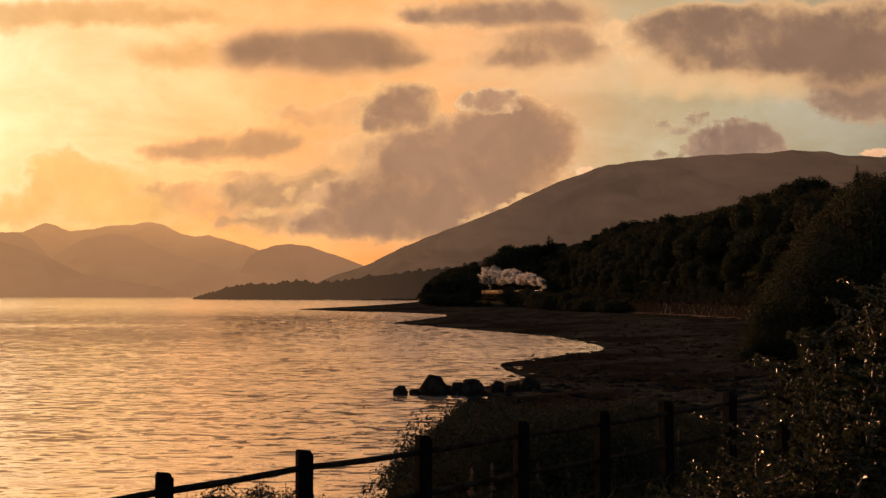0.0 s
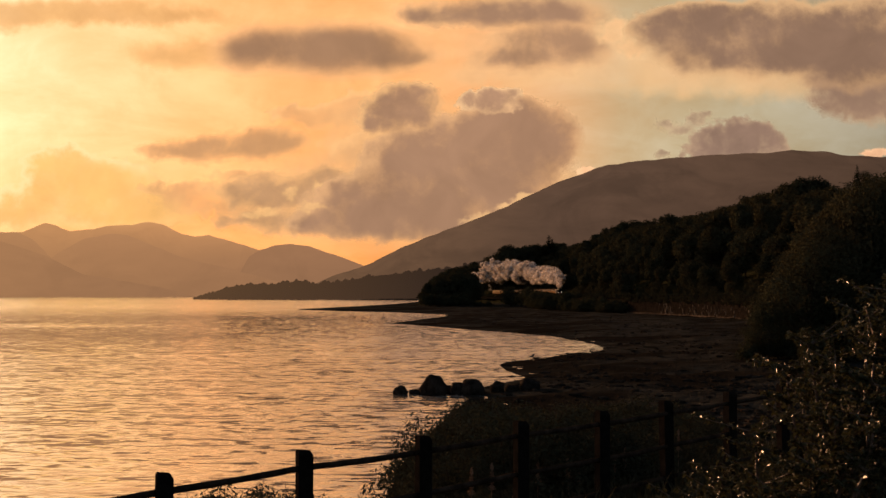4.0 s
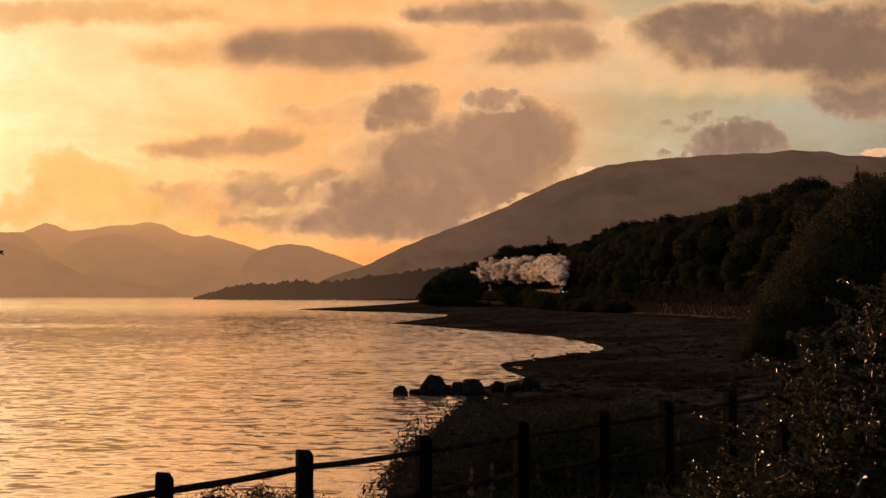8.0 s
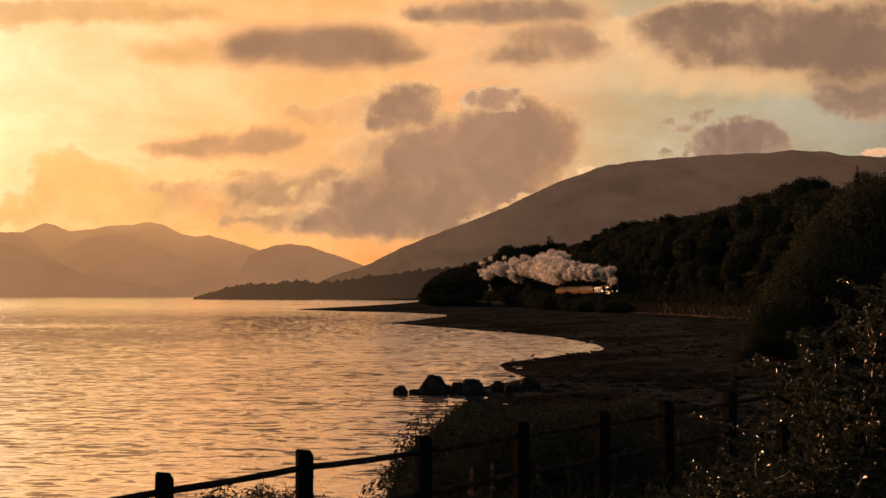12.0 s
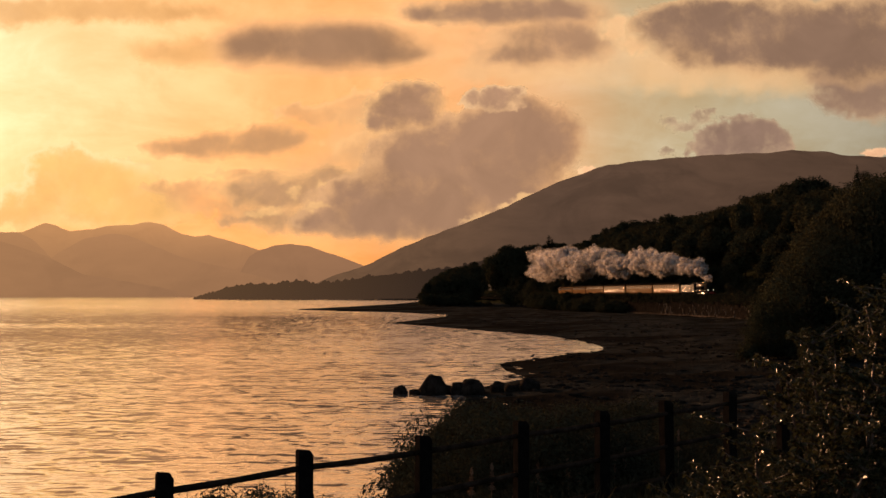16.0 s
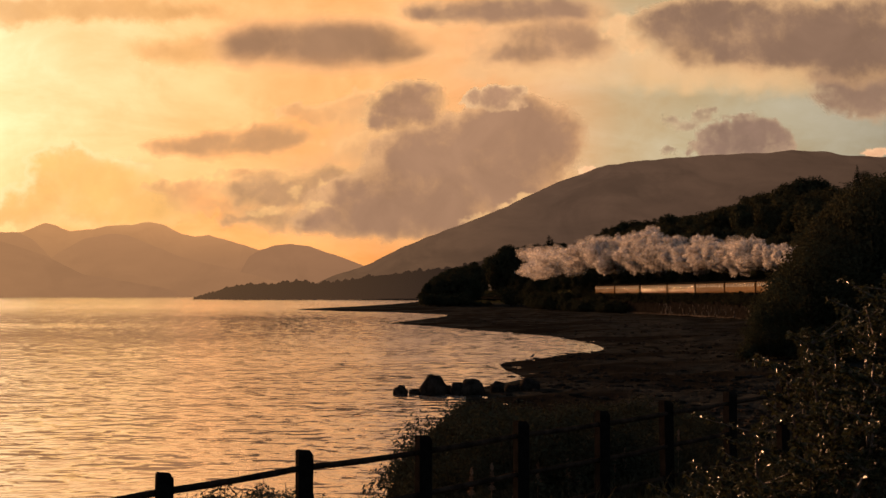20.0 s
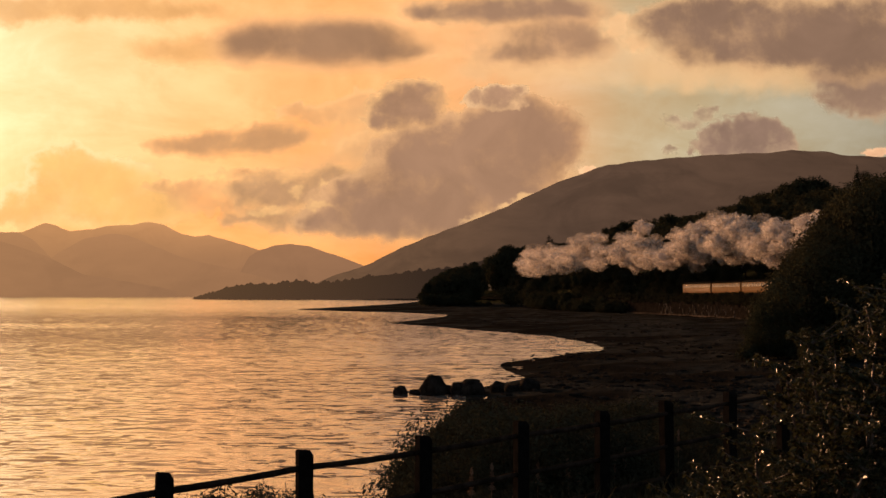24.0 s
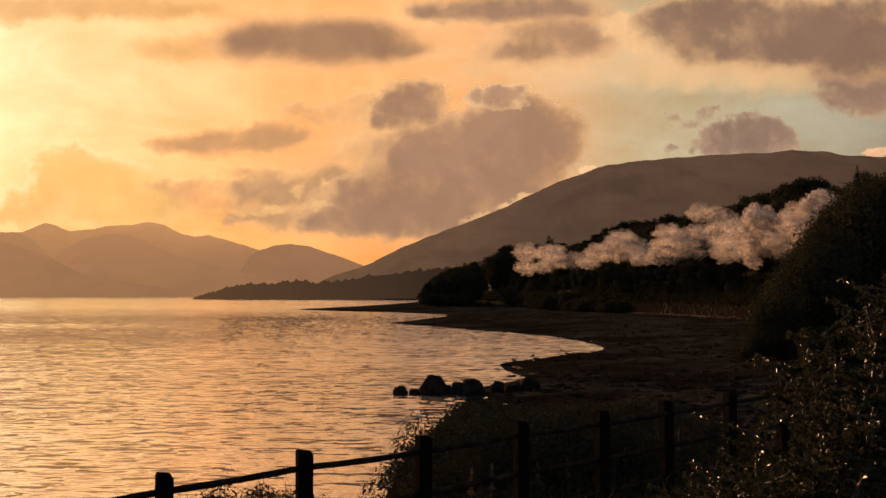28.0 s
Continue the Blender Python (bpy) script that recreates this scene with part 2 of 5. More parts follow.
LIME = surface("lime_streak", (0.03, 0.027, 0.024), (0.26, 0.225, 0.195), 1.5, 0.9, 0.4, 0.02, spec=0.0)
FOOTING = surface("footing_stone", (0.004, 0.0035, 0.003), (0.085, 0.07, 0.06), 0.5, 0.9, 0.6, 0.03, spec=0.0)
WALL_STONE = surface("sea_wall_stone", (0.009, 0.0078, 0.007), (0.03, 0.0255, 0.022), 0.9, 0.85, 0.8, 0.08, spec=0.0)
BALLAST = surface("ballast", (0.012, 0.011, 0.008), (0.035, 0.03, 0.022), 4.0, 0.95, 0.8, 0.06, spec=0.0)
STEEL = surface("rail_steel", (0.05, 0.035, 0.025), (0.16, 0.12, 0.1), 2.0, 0.45, 0.2, 0.005, 0.8)
LOCO_BLACK = surface("engine_black", (0.008, 0.008, 0.009), (0.02, 0.018, 0.018), 1.2, 0.22, 0.08, 0.004, spec=0.5)
SOOT = surface("smokebox_black", (0.008, 0.008, 0.008), (0.03, 0.028, 0.026), 2.0, 0.7, 0.2, 0.006, spec=0.0)
TEAK = surface("varnished_teak", (0.16, 0.09, 0.04), (0.22, 0.132, 0.062), 0.6, 0.6, 0.05, 0.004, spec=0.0, coat=0.35, coat_rough=0.1)
PANEL = surface("teak_panel", (0.15, 0.088, 0.04), (0.21, 0.128, 0.06), 0.6, 0.6, 0.05, 0.004, spec=0.0, coat=0.35, coat_rough=0.1)
CREAM = surface("coach_cream", (0.3, 0.2, 0.1), (0.4, 0.28, 0.15), 0.6, 0.6, 0.05, 0.004, spec=0.0, coat=0.35, coat_rough=0.1)
ROOF_GREY = surface("coach_roof", (0.008, 0.008, 0.008), (0.02, 0.019, 0.018), 0.8, 0.95, 0.2, 0.01, spec=0.0)
BRASS = surface("polished_brass", (0.55, 0.36, 0.12), (0.8, 0.56, 0.22), 3.0, 0.18, 0.05, 0.003, 1.0)
RED = surface("buffer_red", (0.22, 0.015, 0.01), (0.35, 0.03, 0.02), 3.0, 0.4, 0.1, 0.004)
WHITE_WALL = surface("limewash", (0.16, 0.155, 0.145), (0.28, 0.27, 0.25), 1.0, 0.9, 0.3, 0.02)
SLATE = surface("slate", (0.03, 0.03, 0.032), (0.08, 0.078, 0.08), 2.0, 0.6, 0.4, 0.02)
FEATHER = surface("dark_feather", (0.012, 0.012, 0.013), (0.05, 0.048, 0.046), 12.0, 0.7, 0.2, 0.004)


def glass_surface():
    m, n = material("coach_glass")
    dirt = n.noise(place_of(n), 2.0, 4.0)
    body = n.add("ShaderNodeBsdfPrincipled", {"Base Color": (0.02, 0.018, 0.015, 1), "Roughness": n.span(dirt, 0.3, 0.7, 0.08, 0.22), "IOR": 2.4, "Specular IOR Level": 0.5})
    finish(n, body.outputs[0])
    return m


def lamp_surface():
    m, n = material("lamp_glass")
    finish(n, n.add("ShaderNodeEmission", {0: (1.0, 0.85, 0.6, 1), 1: 3.0}).outputs[0])
    return m


GLASS, LAMP = glass_surface(), lamp_surface()


# ---- mesh helpers ----
def mesh_of(name, bm, mat, smooth=False):
    me = bpy.data.meshes.new(name)
    bm.to_mesh(me)
    bm.free()
    me.materials.append(mat)
    if smooth:
        for p in me.polygons:
            p.use_smooth = True
    return me


def raw_mesh(name, verts, faces, mat, smooth=False):
    me = bpy.data.meshes.new(name)
    me.from_pydata(verts, [], faces)
    me.materials.append(mat)
    if smooth:
        for p in me.polygons:
            p.use_smooth = True
    me.update()
    return me


def part(name, bm, mat, parent=None, label="", m=None, smooth=False):
    """Links a bmesh, or a ready mesh, as one object under a thing or a part."""
    me = mesh_of(name, bm, mat, smooth) if isinstance(bm, bmesh.types.BMesh) else bm
    ob = new(name, me)
    ob.parent = parent
    if m is not None:
        ob.matrix_basis = m
    return tagged(ob, label)


def box(bm, x0, x1, y0, y1, z0, z1, bevel=0.0):
    got = bmesh.ops.create_cube(bm, size=1.0)["verts"]
    for v in got:
        v.co = Vector((x0 + (v.co.x + 0.5) * (x1 - x0), y0 + (v.co.y + 0.5) * (y1 - y0), z0 + (v.co.z + 0.5) * (z1 - z0)))
    if bevel:
        edges = list({e for v in got for e in v.link_edges})
        bmesh.ops.bevel(bm, geom=edges, offset=bevel, segments=2, affect="EDGES", profile=0.5)
    return bm


def tube(bm, a, b, r0, r1=None, sides=12):
    a, b = Vector(a), Vector(b)
    m = Matrix.Translation((a + b) / 2) @ (b - a).to_track_quat("Z", "Y").to_matrix().to_4x4()
    bmesh.ops.create_cone(bm, cap_ends=True, segments=sides, radius1=r0, radius2=r0 if r1 is None else r1, depth=(b - a).length, matrix=m)
    return bm


def loft(bm, rings, close=True):
    """Skin over rings of equal count; the ends are capped."""
    rows = [[bm.verts.new(p) for p in ring] for ring in rings]
    k = len(rows[0])
    for lo, hi in zip(rows, rows[1:]):
        for i in range(k if close else k - 1):
            bm.faces.new((lo[i], lo[(i + 1) % k], hi[(i + 1) % k], hi[i]))
    if close:
        bm.faces.new(rows[0][::-1])
        bm.faces.new(rows[-1])
    return bm


def blank():
    return bmesh.new()


# ---- the railway's line and the lie of the land ----
LINE = [(-55, 782), (-31.6, 754), (-1.6, 708), (23, 659), (42, 608), (52.9, 554), (53.7, 499), (49.1, 445), (46.6, 408), (49.2, 372), (54.5, 335),
        (61.6, 299.5), (66.7, 263), (69.4, 227), (71.5, 190), (75, 135), (79, 80), (84, 20), (90, -40), (97, -110)]
RAIL_Z = 5.95


def spline(points, steps=24):
    out = []
    p = [np.array(q, float) for q in points]
    p = [2 * p[0] - p[1], *p, 2 * p[-1] - p[-2]]
    for a, b, c, d in zip(p, p[1:], p[2:], p[3:]):
        for k in range(steps):
            t = k / steps
            out.append(0.5 * (2 * b + (c - a) * t + (2 * a - 5 * b + 4 * c - d) * t * t + (3 * b - a - 3 * c + d) * t ** 3))
    out.append(p[-2])
    return np.array(out)


RUN = spline(LINE)
ALONG = np.concatenate([[0], np.cumsum(np.hypot(*np.diff(RUN, axis=0).T))])
LINE_Y, LINE_X = RUN[::-1, 1], RUN[::-1, 0]
MARK = float(np.interp(554.0, LINE_Y, ALONG[::-1]))
SPEED = 18.17


def on_line(s):
    return np.array((np.interp(s, ALONG, RUN[:, 0]), np.interp(s, ALONG, RUN[:, 1])))


def heading(s):
    d = on_line(s + 1.5) - on_line(s - 1.5)
    return d / np.hypot(*d)


SHORE_Y = [-400, 0, 34, 44, 52, 60, 67, 73, 77, 84, 92, 100, 104, 110, 118, 124, 130, 140, 150, 168, 186, 212, 246, 262, 300, 324, 351, 397, 424, 473, 500, 560, 769, 1100, 1350, 1480, 1560, 1800, 2600, 3300, 5200]
SHORE_X = [-320, -34, -1.9, -1.3, -0.5, 0.6, 1.6, 1.0, 3.4, 6.6, 5.4, 5.2, 6.2, 10, 14, 18, 19.6, 20, 19.4, 17.3, 10.2, 0.8, -12.2, -9, -3, 1, 1, -17.6, -41, -66, -64, -54, -34, -20, -30, -120, -352, -420, -430, -440, -460]


def smooth01(t):
    t = np.clip(t, 0, 1)
    return t * t * (3 - 2 * t)


def land(x, y):
    """Height of the ground over the loch's level."""
    x, y = np.asarray(x, float), np.asarray(y, float)
    inland = x - np.interp(y, SHORE_Y, SHORE_X)
    wob = 0.18 * np.sin(x * 0.31 + y * 0.17) * np.sin(y * 0.23 - x * 0.11) + 0.1 * np.sin(x * 0.9 + 1.3) * np.sin(y * 0.71)
    beach = np.where(inland > 0, 1.35 * (1 - np.exp(-np.maximum(inland, 0) / 26)), np.maximum(inland * 0.07, -3.0))
    z = beach + wob * smooth01(inland / 8) * 0.8
    # bank between the camera and the beach, with the fence along it
    n = (-(x + 2.79) + (y - 10.6)) / math.sqrt(2)
    bank = np.where(n < 0, np.minimum(3.35 - n * 0.175, 5.1), 3.35 - n * 0.235)
    z = np.where((y < 90) & (x < 70), np.maximum(z, np.maximum(bank, -3)), z)
    # railway shelf, sea side and hillside
    side = x - np.interp(y, LINE_Y, LINE_X)
    walled = smooth01((y - 215) / 8) * smooth01((330 - y) / 8)
    slope = 4.7 - np.maximum(-side - 2.2, 0) / (1.5 - 0.9 * walled)
    hill = 4.7 + np.interp(y, [-400, 100, 300, 500, 650, 720, 790], [20, 24, 35, 43, 44, 34, 2]) * (1 - np.exp(-np.maximum(side - 5, 0) / 60))
    roll = 1.5 * np.sin(x * 0.045 + y * 0.02) + 1.2 * np.sin(y * 0.05 - x * 0.03)
    shelf = np.where(side < 0, slope, np.where(side > 5, hill + roll * smooth01((side - 8) / 30), 4.7))
    z = np.maximum(z, np.where((side > -60) & (y < 735), shelf, -9))
    # wooded headland
    z = np.maximum(z, 8.0 * np.exp(-(((x - 3) / 13) ** 2 + ((y - 570) / 60) ** 2)) + np.where(inland > 0, 0, -9))
    return z


def ground_z(x, y):
    return float(land(x, y))


def build_ground():
    rings = np.concatenate([np.linspace(0.5, 60, 110), np.geomspace(61, 420, 150), np.geomspace(425, 4900, 70)])
    turn = np.concatenate([np.linspace(-0.62, 0.62, 330), np.linspace(0.66, 2 * math.pi - 0.66, 90)])
    a, r = np.meshgrid(turn, rings)
    x, y = r * np.sin(a), r * np.cos(a)
    z = land(x, y)
    rough = np.array([noise.noise((px * 0.22, py * 0.6, 0.3)) * 0.2 + noise.noise((px * 1.7, py * 1.7, 4.3)) * 0.05 for px, py in zip(x.ravel(), y.ravel())]).reshape(x.shape)
    z = z + np.where(z > 0.05, rough, 0) * np.where(r < 400, 1, 0)
    verts = np.stack([x, y, z], -1).reshape(-1, 3).tolist()
    k, rows = len(turn), len(rings)
    faces = [(i * k + j, i * k + (j + 1) % k, (i + 1) * k + (j + 1) % k, (i + 1) * k + j) for i in range(rows - 1) for j in range(k)]
    verts.append((0.0, 0.0, ground_z(0, 0)))
    faces += [(len(verts) - 1, (j + 1) % k, j) for j in range(k)]
    faces = [f[::-1] for f in faces]
    return tagged(new("ground", raw_mesh("ground", verts, faces, GROUND, True)), "dark stony loch shore, turf bank and wooded hillside", "ground", kind="structure")


def build_water():
    bm = blank()
    bmesh.ops.create_grid(bm, x_segments=40, y_segments=40, size=4800)
    return tagged(part("water", bm, WATER), "rippled sea loch reflecting the orange sunset", "water", kind="structure")


def ridge(name, depth, outline, mat, label, jag=6.0, seed=0.0, step=14.0, back=260.0):
    """A far range: its crest follows the outline (x, height); slopes fall to the loch in front and away behind."""
    xs = np.arange(outline[0][0], outline[-1][0], step)
    top = np.interp(xs, [p[0] for p in outline], [p[1] for p in outline])
    verts, faces, rows = [], [], 9
    for i, (x, h) in enumerate(zip(xs, top)):
        h = max(1.0, h + jag * noise.fractal((x * 0.012, seed, 0.0), 1.0, 2.0, 5))
        for k in range(rows):
            t = k / (rows - 2)
            if k == rows - 1:
                verts.append((x, depth + back, 0.0))
            else:
                fold = noise.noise((x * 0.004, t * 2.0, seed + 9.0)) * 0.16 * math.sin(math.pi * min(t, 1))
                verts.append((x, depth - (1 - t) * h * 1.1, h * min(1.0, max(0.0, t ** 0.85 + fold)) if t < 1 else h))
    for i in range(len(xs) - 1):
        for k in range(rows - 1):
            a = i * rows + k
            faces.append((a, a + rows, a + rows + 1, a + 1))
    return tagged(new(name, raw_mesh(name, verts, faces, mat, True)), label, "hills", kind="structure")


def cloud_surface(name, lumps, soft, edge, core, seed, ragged, grain, cover, rim, rim_colour):
    """Backdrop cloud: soft lumps (x, y, half width, half height in parts of the sheet's unit), frayed by noise; the side towards the sun is crisp and lit."""
    m, n = material(name)
    at = n.vec("MULTIPLY", place_of(n), (1 / UNIT, 1 / UNIT, 1 / UNIT))
    move = n.vec("ADD", at, (seed, seed * 0.7, seed * 0.3))
    half = (0.5, 0.5, 0.5)
    broad = n.add("ShaderNodeTexNoise", {"Vector": move, "Scale": grain, "Detail": 2.0, "Roughness": 0.5})
    fray = n.add("ShaderNodeTexNoise", {"Vector": move, "Scale": grain * 3.0, "Detail": 6.0, "Roughness": 0.55})
    bent = n.vec("ADD", at, n.vec("MULTIPLY", n.vec("SUBTRACT", broad.outputs[1], half), (ragged * 1.5, ragged, 0.0)))
    bent = n.vec("ADD", bent, n.vec("MULTIPLY", n.vec("SUBTRACT", fray.outputs[1], half), (ragged * 0.75, ragged * 0.65, 0.0)))

    def field(p):
        total = 0.0
        for x, y, wide, high in lumps:
            r = n.vec("MULTIPLY", n.vec("SUBTRACT", p, (x, y, 0)), (1 / wide, 1 / high, 0))
            total = n.math("ADD", total, n.math("EXPONENT", n.math("MULTIPLY", n.vec("DOT_PRODUCT", r, r), -0.85)))
        return total

    total = n.math("LOGARITHM", n.math("ADD", field(bent), 0.004), math.e)
    fine = n.noise(move, grain * 2.0, 8.0, 0.6)
    dense = n.math("ADD", n.math("MINIMUM", total, 0.75), n.math("MULTIPLY", n.math("SUBTRACT", fine, 0.5), 2.9 - soft * 0.9))
    low, high = -1.2 - soft * 0.95, -0.9 + soft * 0.95
    swell = n.math("SUBTRACT", n.noise(move, grain * 1.1, 6.0, 0.6, 0.3), 0.5)
    inner = n.math("ADD", n.math("MULTIPLY", dense, 0.7), n.math("MULTIPLY", swell, 2.6))
    colour = n.mix(n.span(inner, -1.3, 0.55, smooth=True), edge, core)
    tone = n.span(n.noise(move, grain * 0.7, 5.0, 0.55, 0.4), 0.3, 0.7, 1.14, 0.88)
    colour = n.mix(1.0, colour, n.add("ShaderNodeCombineXYZ", {0: tone, 1: tone, 2: tone}).outputs[0], "MULTIPLY")
    if rim:
        lit = n.span(n.math("SUBTRACT", total, n.math("LOGARITHM", n.math("ADD", field(n.vec("ADD", bent, (-0.008, 0.0085, 0.0))), 0.004), math.e)), 0.1, 0.7, smooth=True)
        high = n.math("SUBTRACT", high, n.math("MULTIPLY", lit, soft * 0.8))
        low = n.math("ADD", low, n.math("MULTIPLY", lit, soft * 0.55))
        band = n.math("MULTIPLY", lit, n.span(dense, -1.2, 0.1, rim, 0.0, smooth=True))
        colour = n.mix(band, colour, rim_colour)
    alpha = n.math("MULTIPLY", n.add("ShaderNodeMapRange", {0: dense, 1: low, 2: high, 3: 0.0, 4: 1.0}, interpolation_type="SMOOTHSTEP").outputs[0], cover)
    lit = n.add("ShaderNodeEmission", {0: colour, 1: 1.0})
    clear = n.add("ShaderNodeBsdfTransparent")
    finish(n, n.add("ShaderNodeMixShader", {0: alpha, 1: clear.outputs[0], 2: lit.outputs[0]}).outputs[0])
    m.cycles.emission_sampling = "NONE"
    return m


CLOUD_Y = 4600.0
UNIT = CLOUD_Y
CLOUDS = []


def cloud(label, lumps, soft, edge, core, drift, seed, ragged=18, grain=24.0, cover=1.0, rim=0.0, rim_colour=(1.15, 0.68, 0.3)):
    """lumps: bearing, height over the horizon, half width and half height, in thousandths of the distance; drift in metres over the clip."""
    x0, x1 = min(l[0] - 2.9 * l[2] for l in lumps) / 1000, max(l[0] + 2.9 * l[2] for l in lumps) / 1000
    z0, z1 = min(l[1] - 2.9 * l[3] for l in lumps) / 1000, max(l[1] + 2.9 * l[3] for l in lumps) / 1000
    x, z = (x0 + x1) / 2, (z0 + z1) / 2
    depth = CLOUD_Y + 9.0 * len(CLOUDS)
    local = [(a / 1000 - x, b / 1000 - z, c / 1000, d / 1000) for a, b, c, d in lumps]
    bm = blank()
    bmesh.ops.create_grid(bm, x_segments=6, y_segments=4, size=1.0)
    for v in bm.verts:
        v.co = Vector((v.co.x * (x1 - x0) / 2 * UNIT, v.co.y * (z1 - z0) / 2 * UNIT, 0))
    mat = cloud_surface("cloud_%d" % len(CLOUDS), local, soft, edge, core, seed, ragged / 1000, grain, cover, rim, rim_colour)
    ob = tagged(part("cloud", bm, mat), label, "cloud", "drifting clouds", "structure")
    ob.matrix_basis = pose(x * depth, depth, EYE[2] + z * depth, 90, 0, 0)
    CLOUDS.append((ob, x * depth, depth, EYE[2] + z * depth, drift))
    return ob


build_ground()
loch = build_water()

# haze painted as glow: colour at the foot, then at the lit crest
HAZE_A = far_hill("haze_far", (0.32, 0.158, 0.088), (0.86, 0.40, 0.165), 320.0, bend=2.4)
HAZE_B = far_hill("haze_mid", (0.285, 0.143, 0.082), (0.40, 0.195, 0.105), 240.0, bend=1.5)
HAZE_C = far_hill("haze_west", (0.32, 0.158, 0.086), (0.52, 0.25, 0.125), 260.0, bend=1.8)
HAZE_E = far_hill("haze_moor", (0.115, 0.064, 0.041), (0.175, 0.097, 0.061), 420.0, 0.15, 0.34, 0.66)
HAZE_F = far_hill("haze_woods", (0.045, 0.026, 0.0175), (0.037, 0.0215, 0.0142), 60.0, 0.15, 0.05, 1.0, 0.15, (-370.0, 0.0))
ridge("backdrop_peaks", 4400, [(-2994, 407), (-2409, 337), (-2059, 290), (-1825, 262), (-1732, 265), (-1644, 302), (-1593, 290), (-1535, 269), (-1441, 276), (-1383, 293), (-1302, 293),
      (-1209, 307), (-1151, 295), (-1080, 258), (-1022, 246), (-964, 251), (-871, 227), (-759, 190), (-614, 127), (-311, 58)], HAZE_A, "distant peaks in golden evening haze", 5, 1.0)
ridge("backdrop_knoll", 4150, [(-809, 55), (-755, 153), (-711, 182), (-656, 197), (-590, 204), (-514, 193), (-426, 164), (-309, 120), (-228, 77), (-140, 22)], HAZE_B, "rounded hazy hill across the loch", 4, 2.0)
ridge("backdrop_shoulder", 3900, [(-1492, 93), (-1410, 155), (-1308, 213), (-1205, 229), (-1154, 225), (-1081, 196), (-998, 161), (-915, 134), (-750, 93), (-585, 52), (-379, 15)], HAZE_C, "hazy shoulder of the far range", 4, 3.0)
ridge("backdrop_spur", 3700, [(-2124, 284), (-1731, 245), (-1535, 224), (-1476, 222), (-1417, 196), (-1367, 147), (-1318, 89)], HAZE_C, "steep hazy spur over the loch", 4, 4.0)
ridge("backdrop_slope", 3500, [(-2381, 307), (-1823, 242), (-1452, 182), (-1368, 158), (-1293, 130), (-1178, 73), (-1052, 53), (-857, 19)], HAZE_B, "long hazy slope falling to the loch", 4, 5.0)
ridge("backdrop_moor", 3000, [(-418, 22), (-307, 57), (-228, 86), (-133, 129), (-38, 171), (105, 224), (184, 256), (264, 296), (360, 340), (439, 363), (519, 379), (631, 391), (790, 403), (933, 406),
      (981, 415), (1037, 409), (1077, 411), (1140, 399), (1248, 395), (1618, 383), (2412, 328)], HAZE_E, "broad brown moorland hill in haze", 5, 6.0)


def far_woods():
    """Wooded shore a mile and a half off: a low swell with its own crowns, its haze painted as glow."""
    rng = random.Random(5)
    verts, faces = [], []
    outline = [(-352, 1), (-326, 9), (-304, 16), (-273, 20), (-233, 22), (-201, 26), (-177, 21), (-154, 24), (-114, 31), (-67, 36), (-27, 40), (13, 44), (60, 55), (108, 59)]
    for i in range(620):
        x = rng.uniform(-350, 105)
        t = rng.random() ** 0.6
        top = np.interp(x, [p[0] for p in outline], [p[1] for p in outline])
        r = rng.uniform(2.5, 6.0) * min(1.0, 0.25 + top / 22)
        c = Vector((x, 1500 - (1 - t) * top * 1.4, max(r * 0.5, top * t - r * 0.3)))
        base = len(verts)
        high = rng.uniform(0.75, 1.2)
        for k in range(4):
            for j in range(7):
                a, e = j * 2 * math.pi / 7 + k * 0.4, -0.4 + k * 0.6
                q = r * rng.uniform(0.75, 1.15)
                verts.append((c.x + math.cos(a) * math.cos(e) * q, c.y + math.sin(a) * math.cos(e) * q, c.z + math.sin(e) * q * high))
        verts.append((c.x, c.y, c.z + r * high * 1.1))
        for k in range(3):
            for j in range(7):
                p, s = base + k * 7 + j, base + k * 7 + (j + 1) % 7
                faces.append((p, s, s + 7, p + 7))
        faces += [(base + 21 + j, base + 21 + (j + 1) % 7, base + 28) for j in range(7)]
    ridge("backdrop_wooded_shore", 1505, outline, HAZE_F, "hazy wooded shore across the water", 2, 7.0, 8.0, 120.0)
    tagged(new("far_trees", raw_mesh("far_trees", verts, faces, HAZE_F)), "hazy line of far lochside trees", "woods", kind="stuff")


far_woods()

cloud("small pink-lit cloud top", [(134, 116, 7, 4), (139, 115, 4, 3)], 0.35, (1.0, 0.6, 0.32), (0.95, 0.53, 0.28), (14, 4), 11.3, 5, 90, 1)
cloud("glowing cloud edge over the hill", [(66, 82, 15, 3), (82, 92, 9, 4), (45, 74, 12, 3), (74, 88, 8, 4), (30, 69, 12, 3)], 0.9, (0.9, 0.52, 0.24), (1.0, 0.58, 0.25), (4, 0), 13.9, 12, 60, 0.75)
cloud("glowing gaps in the skirt of the cumulus", [(-164, 79, 11, 3), (-139, 96, 6, 5), (-115, 103, 4, 3), (-120, 82, 11, 4), (-174, 75, 6, 3)], 0.9, (1.0, 0.55, 0.22), (1.05, 0.6, 0.24), (36, 10), 6.1, 16, 60, 0.55)
cloud("tower of the cumulus with glowing rim", [(-38, 182, 23, 16), (-19, 175, 16, 15), (-52, 170, 20, 13), (-61, 161, 15, 5), (-24, 190, 13, 10)], 0.6, (0.8, 0.43, 0.19), (0.43, 0.236, 0.136), (36, 14), 3.6, 12, 40, 1, 0.55, (1.08, 0.6, 0.25))
